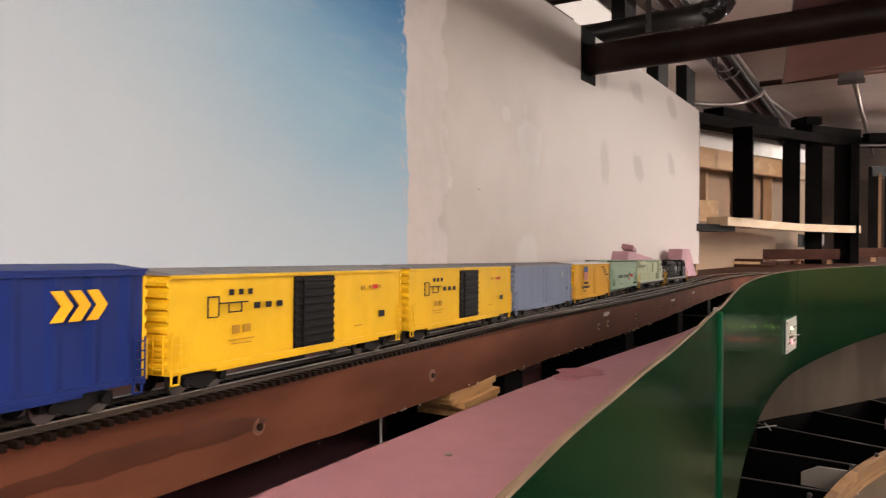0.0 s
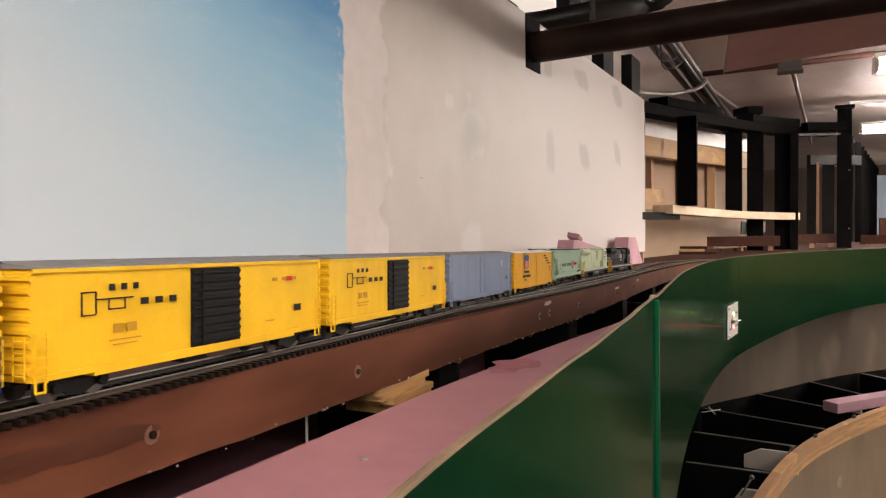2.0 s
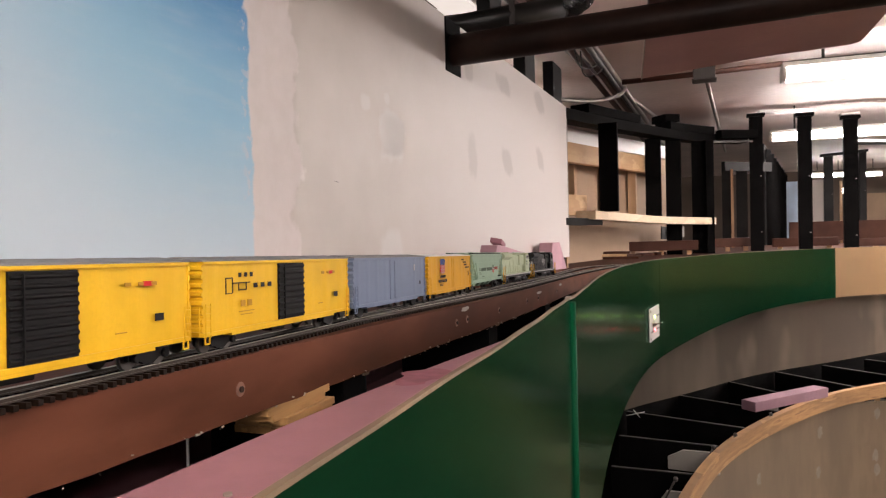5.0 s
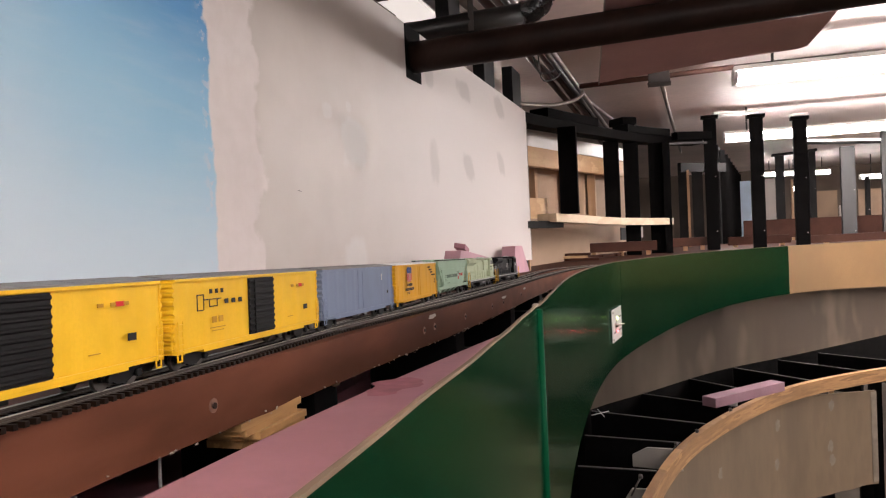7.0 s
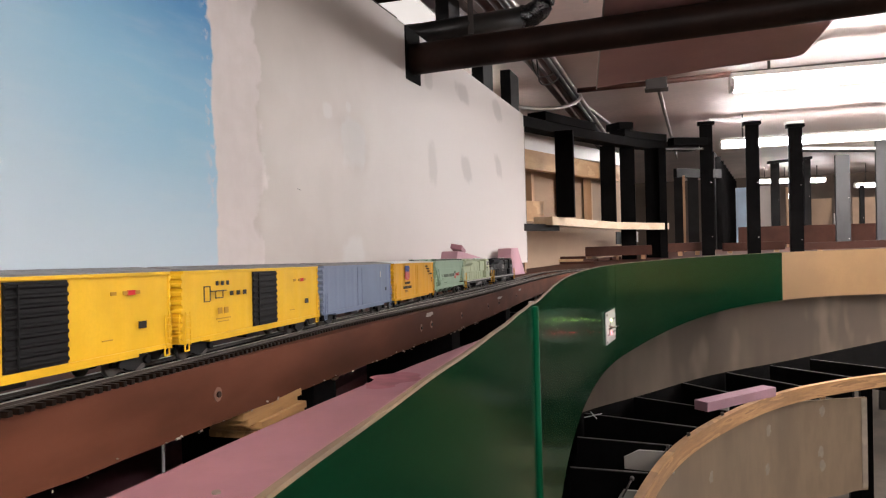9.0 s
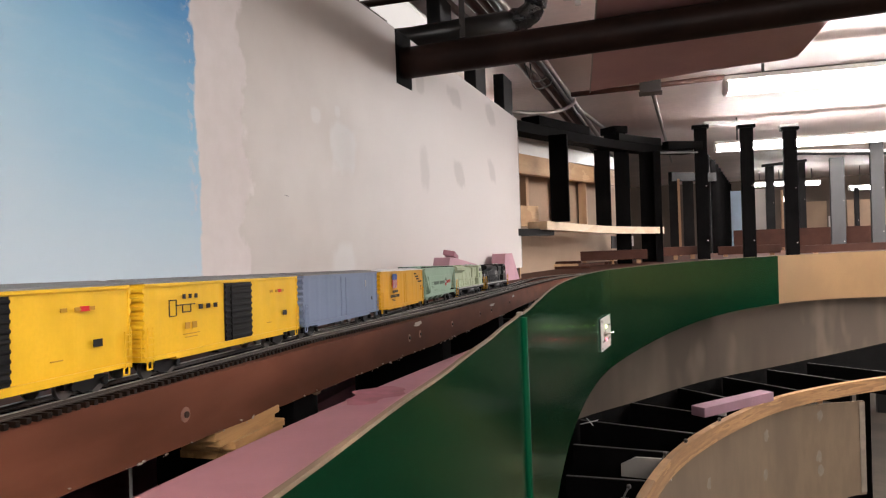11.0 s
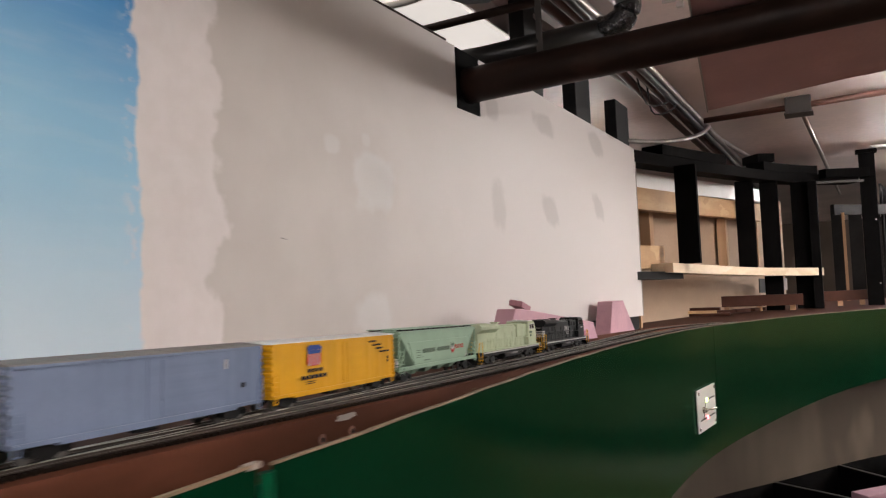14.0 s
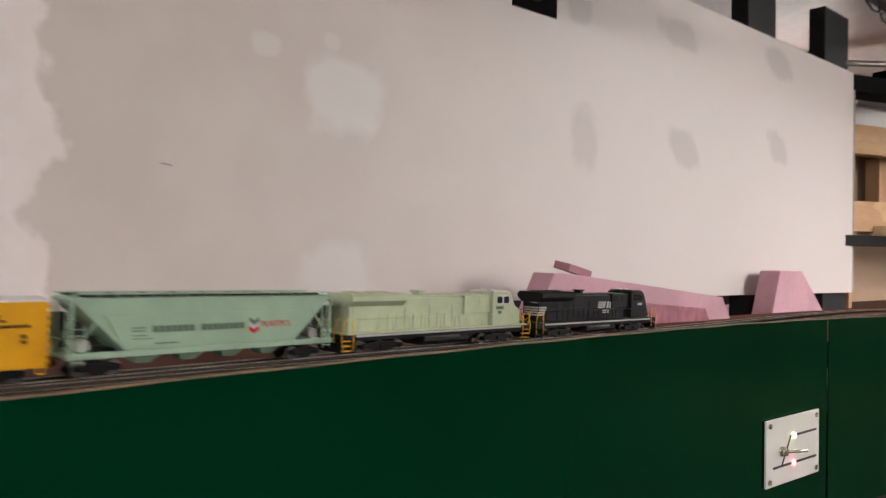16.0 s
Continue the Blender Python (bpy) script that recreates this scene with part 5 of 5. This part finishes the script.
def red_car():
    c = boxcar("dark red model boxcar with plain sides", 0.197, M_red, M_red, M_roofgrey, M_red, 1, 0.048, 0.004, "flat", 0.0510, door_ribs=4)
    marks(c, letters(2, -0.081, -0.073, 0.0297, 0.0330, 0.4) + letters(6, -0.081, -0.057, 0.0242, 0.0276, 0.45) + [(-0.081, -0.074, 0.0205, 0.0213), (-0.072, -0.066, 0.0205, 0.0213)] + [(0.000, 0.014, 0.0395, 0.0402), (0.002, 0.012, 0.0383, 0.0389), (0.004, 0.010, 0.0372, 0.0378), (0.018, 0.020, 0.0392, 0.0405)]
          + letters(3, 0.013, 0.019, 0.0325, 0.034) + [(-0.036, -0.0345, 0.0165, 0.0175), (0.017, 0.0185, 0.0165, 0.0175), (0.055, 0.0565, 0.0165, 0.0175), (0.073, 0.0745, 0.0165, 0.0175), (0.090, 0.094, 0.0475, 0.0482)], M_white, "letter_bar", "white lettering bar")
    marks(c, [(-0.041, -0.037, 0.0255, 0.0285), (0.072, 0.078, 0.023, 0.0275)], M_faded, "panel", "faded label panel")
    marks(c, [(0.0705, 0.0765, 0.0405, 0.0435)], M_shield_blue, "shield_top", "blue shield top")
    marks(c, [(0.0705, 0.0765, 0.0365, 0.0404), (0.0715, 0.0755, 0.0353, 0.0365)], M_shield_pink, "shield", "red and white striped shield")
    marks(c, [(0.0800, 0.0850, 0.0225, 0.0272)], M_letterblack, "panel", "black label panel")
    return c


def grey_car():
    c = boxcar("plain slate blue-grey boxcar without lettering", 0.187, M_slate, M_slate, M_roofgrey, M_slate, 1, 0.060, 0.02, "flat", door_ribs=4)
    marks(c, [(0.054, 0.056, 0.036, 0.042)], M_white, "letter_bar", "small white mark")
    marks(c, [(0.071, 0.074, 0.0225, 0.0255)], M_letterblack, "panel", "black label panel")
    return c


def reefer():
    c = boxcar("deep yellow refrigerator car with a white roof", 0.188, M_orange, M_orange, M_roofwhite, M_orange, 1, 0.034, 0.020, "flat", door_ribs=4)
    sh = [(-0.051, -0.031, 0.0425, 0.0448), (-0.049, -0.033, 0.0448, 0.0462), (-0.050, -0.032, 0.0395, 0.0424)]
    marks(c, sh, M_shield_blue, "shield_top", "dark blue shield top")
    marks(c, [(-0.051 + 0.0042 * k, -0.0485 + 0.0042 * k, 0.0302 if 0 < k < 4 else 0.0318, 0.0393) for k in range(5)], M_letterred, "shield_stripes", "red shield stripes")
    marks(c, [(-0.0485 + 0.0042 * k, -0.0468 + 0.0042 * k, 0.0305, 0.0393) for k in range(4)], M_white, "shield_stripes", "white shield stripes")
    marks(c, letters(4, -0.050, -0.028, 0.0255, 0.0282) + letters(6, -0.058, -0.022, 0.0205, 0.0235) + [(-0.052, -0.040, 0.0182, 0.0188), (-0.052, -0.040, 0.0168, 0.0174)]
          + letters(5, 0.046, 0.059, 0.0437, 0.0453) + letters(6, 0.052, 0.068, 0.0405, 0.0421) + letters(5, 0.058, 0.071, 0.0373, 0.0389) + letters(7, 0.065, 0.084, 0.0341, 0.0357) + [(0.079, 0.0815, 0.0275, 0.0300), (0.079, 0.0815, 0.0245, 0.0268)], M_letterblack, "letter_bar", "black lettering bar")
    return c


def hopper():
    L = 0.203
    h = L / 2
    c = holder("covered_hopper", "pale green covered hopper car with red lettering", "hopper car", "freight cars")
    body = prism([(-h + 0.006, 0.0455), (-h + 0.036, 0.0165), (h - 0.036, 0.0165), (h - 0.006, 0.0455), (h - 0.004, 0.0490), (-h + 0.004, 0.0490)], "x", -W2 + 0.0008, W2 - 0.0008, 0.0008)
    part("hopper_body", body, M_mint, c)
    panel = []
    for s in (-1, 1):
        panel.append(prism([(-h + 0.022, 0.0395), (-h + 0.034, 0.019), (h - 0.034, 0.019), (h - 0.022, 0.0395)], "x", *sorted((s * (W2 - 0.001), s * W2)), 0.0002))
    part("side_panel", merged(*panel), M_mint, c)
    part("side_sill", merged(*[box(*sorted((s * (W2 - 0.0025), s * W2)), -h, h, 0.0125, 0.0165, 0.0003) for s in (-1, 1)], box(-W2, W2, -h, -h + 0.02, 0.0130, 0.0145), box(-W2, W2, h - 0.02, h, 0.0130, 0.0145)), M_mint, c)
    part("top_sill", merged(*[box(*sorted((s * (W2 - 0.0012), s * (W2 + 0.0004))), -h + 0.003, h - 0.003, 0.0478, 0.0500) for s in (-1, 1)], box(-W2 + 0.002, W2 - 0.002, -h + 0.004, h - 0.004, 0.0488, 0.0510, 0.0006)), M_mint, c, "roof edge sill")
    for s in (-1, 1):
        walk_ = []
        for k in range(15):
            y0 = -h + 0.008 + 0.0122 * k
            walk_.append(box(*sorted((s * 0.0125, s * 0.0186)), y0, y0 + 0.0088, 0.0512, 0.0526))
        part("running_board", merged(*walk_), M_letterblack, c, "black see-through running board")
    part("roof_walk", merged(*[box(*sorted((s * 0.0118, s * 0.0188)), -h + 0.004, h - 0.004, 0.0526, 0.0532) for s in (-1, 1)]), M_mint, c)
    for k in range(8):
        part("hatch", box(-0.006, 0.006, -h + 0.014 + 0.022 * k, -h + 0.030 + 0.022 * k, 0.0510, 0.0530, 0.0008), M_mint, c)
    for s in (-1, 1):
        y = s * (h - 0.003)
        posts = [beam_between((x, y, 0.0140), (x, y, 0.0490), 0.0012, 0.0012, 0, (0, 1, 0)) for x in (-W2 + 0.001, W2 - 0.001, -0.008, 0.008)]
        posts.append(beam_between((-W2 + 0.001, y, 0.024), (W2 - 0.001, y, 0.024), 0.0006, 0.0006))
        posts.append(beam_between((W2 - 0.001, y, 0.0150), (W2 - 0.001, s * (h - 0.022), 0.0420), 0.001, 0.001, 0, (1, 0, 0)))
        posts.append(beam_between((-W2 + 0.001, y, 0.0150), (-W2 + 0.001, s * (h - 0.022), 0.0420), 0.001, 0.001, 0, (1, 0, 0)))
        part("end_frame", merged(*posts), M_mint, c)
        ladder(c, W2 + 0.0004, *sorted((y, s * (h - 0.010))), 0.0090, 0.0335, 6, M_mint)
        end_ladder(c, s * (h - 0.0015), W2 - 0.007, W2 - 0.001, 0.012, 0.048, 8, M_mint)
        coupler(c, s * h, s)
        truck(c, s * (h - 0.022))
        part("air_tank", tube([(-0.006, s * (h - 0.013), 0.020), (0.010, s * (h - 0.013), 0.020)], 0.0042, 12), M_white, c, "pale cylindrical air tank")
    for yc in (-0.048, -0.016, 0.016, 0.048):
        bm = bmesh.new()
        top = [bm.verts.new((sx * 0.0150, yc + sy * 0.0135, 0.0166)) for sx, sy in ((-1, -1), (1, -1), (1, 1), (-1, 1))]
        low = [bm.verts.new((sx * 0.0060, yc + sy * 0.0045, 0.0062)) for sx, sy in ((-1, -1), (1, -1), (1, 1), (-1, 1))]
        for i in range(4):
            bm.faces.new((top[i], top[(i + 1) % 4], low[(i + 1) % 4], low[i]))
        bm.faces.new(low)
        bm.faces.new(top[::-1])
        part("outlet", bm, M_mint, c, "tapered discharge outlet")
    marks(c, letters(7, -0.048, -0.018, 0.0275, 0.0318, 0.22) + letters(8, -0.013, 0.021, 0.0275, 0.0318, 0.22) + [(-0.062, -0.053, 0.0305, 0.0312), (-0.062, -0.053, 0.0285, 0.0292), (-0.062, -0.052, 0.0255, 0.026), (-0.062, -0.048, 0.0235, 0.024), (-0.046, -0.030, 0.0198, 0.0206)], M_lettergreen, "letter_bar", "dark green lettering bar")
    for s in (1, -1):
        for z, mt, lb in ((0.0322, M_lettergreen, "dark green chevron stripe"), (0.0290, M_white, "white chevron stripe"), (0.0258, M_letterred, "red chevron stripe")):
            v = [(0.0245, z), (0.0285, z - 0.0026), (0.0325, z), (0.0325, z + 0.0030), (0.0285, z + 0.0004), (0.0245, z + 0.0030)]
            part("chevron", prism([(a * s, b) for a, b in v], "x", *sorted((s * (W2 + 0.0001), s * (W2 + 0.0005)))), mt, c, lb)
    word(c, "PLASTICS", 0.0345, 0.0297, 0.0062, M_letterred, "red lettering reading PLASTICS")
    return c


def locomotive(label, paint, trim, stripe, detail, livery):
    """A six-axle diesel: cab towards +y."""
    L = 0.252
    h = L / 2
    c = holder("locomotive", label, "locomotive", "diesel locomotives")
    part("frame_sill", merged(box(-W2 + 0.0012, W2 - 0.0012, -h + 0.002, h - 0.002, 0.0120, 0.0172, 0.0003), box(-0.006, 0.006, -h, h, 0.0085, 0.0125)), M_under, c)
    part("sill_stripe", merged(*[box(*sorted((s * (W2 - 0.0014), s * (W2 - 0.0009))), -h + 0.016, h - 0.016, 0.0150, 0.0168) for s in (-1, 1)]), M_white, c, "white sill stripe")
    part("walkway", box(-W2 + 0.0008, W2 - 0.0008, -h + 0.006, h - 0.006, 0.0172, 0.0182), paint, c)
    hw = 0.0112
    part("long_hood", box(-hw, hw, -h + 0.012, h - 0.062, 0.0182, 0.0470, 0.0006), paint, c)
    for s in (-1, 1):
        for k in range(12):
            y0 = -h + 0.045 + 0.0102 * k
            part("hood_door", box(*sorted((s * (hw - 0.0002), s * (hw + 0.0005))), y0, y0 + 0.0092, 0.0200, 0.0325 if k % 3 else 0.0400, 0.0002), paint, c)
    part("radiator", merged(prism([(-0.0112, 0.0400), (-0.0180, 0.0450), (-0.0180, 0.0490), (-0.0150, 0.0515), (0.0150, 0.0515), (0.0180, 0.0490), (0.0180, 0.0450), (0.0112, 0.0400)], "y", -h + 0.010, -h + 0.072, 0.0004)), paint, c, "wide flared radiator top")
    part("radiator_grille", merged(*[box(*sorted((s * 0.0108, s * 0.0116)), -h + 0.016, -h + 0.068, 0.0330, 0.0408) for s in (-1, 1)]), detail, c, "dark louvred grille")
    part("roof_hatch", box(-0.0085, 0.0085, -h + 0.074, h - 0.064, 0.0470, 0.0492, 0.0008), paint, c)
    part("blower_box", box(-0.0135, 0.0135, h - 0.100, h - 0.062, 0.0310, 0.0485, 0.0006), paint, c, "equipment cabinet")
    for s in (-1, 1):
        for k in (0, 1):
            part("inlet_grille", box(*sorted((s * 0.0134, s * 0.0139)), h - 0.096 + 0.017 * k, h - 0.087 + 0.017 * k, 0.0395, 0.0455), detail, c, "dark inlet screen")
    part("exhaust", merged(box(-0.004, 0.004, -h + 0.098, -h + 0.104, 0.049, 0.0525), box(-0.0055, 0.0055, -h + 0.096, -h + 0.106, 0.052, 0.0532)), detail, c, "square exhaust stack")
    for k in range(2):
        part("fan", disc((0, -h + 0.024 + 0.026 * k, 0.0515), (0, 0, 1), 0.0095, 0.0010, 20), detail, c, "round radiator fan")
    cab = part("cab", prism([(h - 0.062, 0.0182), (h - 0.026, 0.0182), (h - 0.026, 0.0360), (h - 0.030, 0.0440), (h - 0.034, 0.0505), (h - 0.038, 0.0520), (h - 0.058, 0.0520), (h - 0.062, 0.0505)], "x", -0.0172, 0.0172, 0.0007), paint, c, "wide safety cab")
    part("cab_roof", box(-0.0155, 0.0155, h - 0.060, h - 0.037, 0.0518, 0.0530, 0.0006), stripe if livery == "primer" else paint, c)
    part("nose", prism([(h - 0.028, 0.0182), (h - 0.011, 0.0182), (h - 0.011, 0.0330), (h - 0.017, 0.0365), (h - 0.028, 0.0368)], "x", -0.0110, 0.0110, 0.0010), paint, c, "short sloped nose")
    for s in (-1, 1):
        for y0, y1 in ((h - 0.056, h - 0.048), (h - 0.046, h - 0.037)):
            part("window", box(*sorted((s * 0.0170, s * 0.0176)), y0, y1, 0.0405, 0.0475, 0.0004), M_window, cab, "dark cab side window")
            part("window_frame", merged(*[box(*sorted((s * 0.0171, s * 0.0178)), *q) for q in ((y0 - 0.0005, y1 + 0.0005, 0.0475, 0.0481), (y0 - 0.0005, y1 + 0.0005, 0.0399, 0.0405), (y0 - 0.0005, y0, 0.0399, 0.0481), (y1, y1 + 0.0005, 0.0399, 0.0481))]), stripe if livery == "primer" else detail, cab)
        part("windshield", moved(box(*sorted((s * 0.002, s * 0.0145)), -0.0004, 0.0006, -0.0033, 0.0033), Matrix.Translation((0, h - 0.0300, 0.0455)) @ Matrix.Rotation(0.50, 4, "X")), M_window, cab, "dark windshield")
    part("horn", merged(*[tube([(x, h - 0.070, 0.0510), (x, h - 0.064, 0.0514)], 0.0010, 8) for x in (-0.003, 0, 0.003)], box(-0.004, 0.004, h - 0.0695, h - 0.0680, 0.0490, 0.0510)), detail, c, "three-chime horn")
    part("antenna", merged(disc((0, h - 0.048, 0.0530), (0, 0, 1), 0.0035, 0.0012, 12), box(-0.009, -0.004, h - 0.055, h - 0.050, 0.0528, 0.0545, 0.0004)), M_roofwhite, c, "white antenna dome")
    part("fuel_tank", prism([(-0.0150, 0.0120), (-0.0165, 0.0070), (-0.0120, 0.0035), (0.0120, 0.0035), (0.0165, 0.0070), (0.0150, 0.0120)], "y", -0.030, 0.030, 0.0006), M_under, c)
    part("air_reservoir", merged(*[tube([(s * 0.0150, -0.028, 0.0108), (s * 0.0150, 0.018, 0.0108)], 0.0019, 10) for s in (-1, 1)]), M_boxsteel, c, "grey air reservoir pipe")
    for s in (-1, 1):
        truck(c, s * (h - 0.048), 3, 0.042)
        coupler(c, s * h, s)
        part("plow", prism([(-0.0165, 0.0105), (-0.0150, 0.0025), (0.0150, 0.0025), (0.0165, 0.0105)], "y", *sorted((s * (h - 0.0020), s * (h - 0.0008)))), M_under, c, "black pilot plate")
        rails = []
        for x in (-W2 + 0.0010, W2 - 0.0010, -0.0065, 0.0065):
            rails.append(tube([(x, s * (h - 0.0015), 0.0065), (x, s * (h - 0.0005), 0.0180), (x, s * (h - 0.004), 0.0290), (x, s * (h - 0.0065), 0.0300)], 0.00045, 6))
        rails.append(tube([(W2 - 0.0010, s * (h - 0.012), 0.0300), (W2 - 0.0010, s * (h - 0.013), 0.0180), (W2 - 0.0010, s * (h - 0.0128), 0.0060)], 0.00045, 6))
        rails.append(tube([(-W2 + 0.0010, s * (h - 0.012), 0.0300), (-W2 + 0.0010, s * (h - 0.013), 0.0180), (-W2 + 0.0010, s * (h - 0.0128), 0.0060)], 0.00045, 6))
        rails.append(tube([(-0.0065, s * (h - 0.004), 0.0245), (0.0, s * (h - 0.003), 0.0205), (0.0065, s * (h - 0.004), 0.0245)], 0.0004, 6))
        part("end_rail", merged(*rails), M_safety, c, "yellow end handrail")
        for x in (-1, 1):
            steps = []
            for k in range(3):
                steps.append(box(*sorted((x * (W2 - 0.0065), x * (W2 - 0.0004))), *sorted((s * (h - 0.010), s * (h - 0.003))), 0.0035 + 0.0042 * k, 0.0041 + 0.0042 * k))
            part("corner_steps", merged(*steps), M_safety if livery == "primer" else M_under, c, "corner steps")
        side = [tube([(s * (W2 - 0.0012), -h + 0.016, 0.0300), (s * (W2 - 0.0012), h - 0.062, 0.0300)], 0.00032, 6)]
        for k in range(9):
            yy = -h + 0.018 + 0.0195 * k
            side.append(tube([(s * (W2 - 0.0012), yy, 0.0165), (s * (W2 - 0.0012), yy, 0.0300)], 0.00032, 6))
        part("side_rail", merged(*side), trim, c, "thin side handrail")
    if livery == "black":
        for s in (1, -1):
            xs = sorted((s * (hw + 0.0006), s * (hw + 0.0010)))
            bars = [prism([(s * (0.000 - 0.0006 * k), 0.0392 - 0.0021 * k), (s * (0.016 - 0.0010 * k), 0.0392 - 0.0021 * k), (s * (0.0155 - 0.0010 * k), 0.0378 - 0.0021 * k), (s * (-0.0004 - 0.0006 * k), 0.0378 - 0.0021 * k)], "x", *xs) for k in range(4)]
            bars += [prism([(s * (0.0165 + 0.0055 * k), 0.0310), (s * (0.0205 + 0.0055 * k), 0.0310), (s * (0.0215 + 0.0055 * k), 0.0390), (s * (0.0185 + 0.0055 * k), 0.0390)], "x", *xs) for k in range(2)]
            bars += [box(*xs, *sorted((s * (0.008 + 0.0024 * k), s * (0.0098 + 0.0024 * k))), 0.0278, 0.0292) for k in range(6)] + [box(*xs, *sorted((s * (0.008 + 0.0024 * k), s * (0.0098 + 0.0024 * k))), 0.0255, 0.0269) for k in range(6)]
            part("emblem", merged(*bars), M_white, c, "white slanted stripes and lettering bars")
            cx = sorted((s * 0.0172, s * 0.0176))
            part("number", merged(*[box(*cx, *sorted((s * (h - 0.047 + 0.0026 * k), s * (h - 0.0450 + 0.0026 * k))), 0.0340, 0.0368) for k in range(4)]), M_white, c, "white number bars")
            nx = sorted((s * 0.0109, s * 0.0113))
            part("nose_stripes", merged(*[box(*nx, *sorted((h - 0.0225 + 0.0008 * k, h - 0.0125)), 0.0325 - 0.0030 * k, 0.0342 - 0.0030 * k) for k in range(4)]), M_white, c, "white nose stripes")
        part("rear_stripes", merged(*[box(-0.0100 + 0.0005 * k, 0.0105, -h + 0.0114, -h + 0.0121, 0.0330 - 0.0026 * k, 0.0347 - 0.0026 * k) for k in range(4)], *[box(hw + 0.0002, hw + 0.0006, -h + 0.0122, -h + 0.0250 - 0.0012 * k, 0.0330 - 0.0026 * k, 0.0347 - 0.0026 * k) for k in range(4)]), M_white, c, "white stripes round the rear")
        part("rear_number", merged(*[box(0.0008 + 0.0024 * k, 0.0027 + 0.0024 * k, -h + 0.0114, -h + 0.0121, 0.0390, 0.0412) for k in range(4)]), M_white, c, "white number bars")
        part("headlight", merged(*[disc((-0.007, -h + 0.0122, 0.0445 + 0.0032 * k), (0, -1, 0), 0.0013, 0.0012, 10) for k in range(2)]), M_roofwhite, c, "twin rear headlights")
    else:
        for s in (1, -1):
            cx = sorted((s * 0.0172, s * 0.0176))
            part("number", merged(*[box(*cx, *sorted((s * (h - 0.057 + 0.0030 * k), s * (h - 0.0548 + 0.0030 * k))), 0.0345, 0.0375) for k in range(4)], *[box(*cx, *sorted((s * (h - 0.054 + 0.0030 * k), s * (h - 0.0518 + 0.0030 * k))), 0.0300, 0.0330) for k in range(2)]), M_lettergreen, c, "grey number bars")
    return c


def on_track(ob, y0, y1):
    """Puts a car with its ends at y0 and y1 along the train's track."""
    a, b = along(TRACK_A, y0 + 0.2 * (y1 - y0)), along(TRACK_A, y1 - 0.2 * (y1 - y0))
    pa, pb = Vector((a.x, a.y, rail_z(a.y))), Vector((b.x, b.y, rail_z(b.y)))
    f = (pb - pa).normalized()
    r = f.cross(Vector((0, 0, 1))).normalized()
    u = r.cross(f)
    ob.matrix_basis = Matrix.Translation((pa + pb) / 2) @ Matrix((r, f, u)).transposed().to_4x4()
    return ob


STAND = -0.98
GAP = 0.0095
front = STAND
first = railbox()
on_track(first, front, front + 0.187)
second = copy_thing(first, first.matrix_basis)
on_track(second, front + 0.187 + GAP, front + 0.374 + GAP)
front += 0.374 + 2 * GAP
on_track(grey_car(), front, front + 0.187)
front += 0.187 + GAP
on_track(reefer(), front, front + 0.188)
front += 0.188 + GAP
on_track(hopper(), front, front + 0.203)
front += 0.203 + GAP
on_track(locomotive("unpainted pale green primer diesel locomotive with black underframe", M_primer, M_primer, M_roofwhite, M_primer, "primer"), front, front + 0.252)
front += 0.252 + GAP
on_track(locomotive("black diesel locomotive with white stripes and yellow rails", M_locoblack, M_locoblack, M_white, M_under, "black"), front, front + 0.252)
rear = STAND - GAP
on_track(blue_car(), rear - 0.187, rear)
rear -= 0.187 + GAP
red = red_car()
on_track(red, rear - 0.197, rear)
rear -= 0.197 + GAP
last = copy_thing(red, red.matrix_basis)
on_track(last, rear - 0.197, rear)
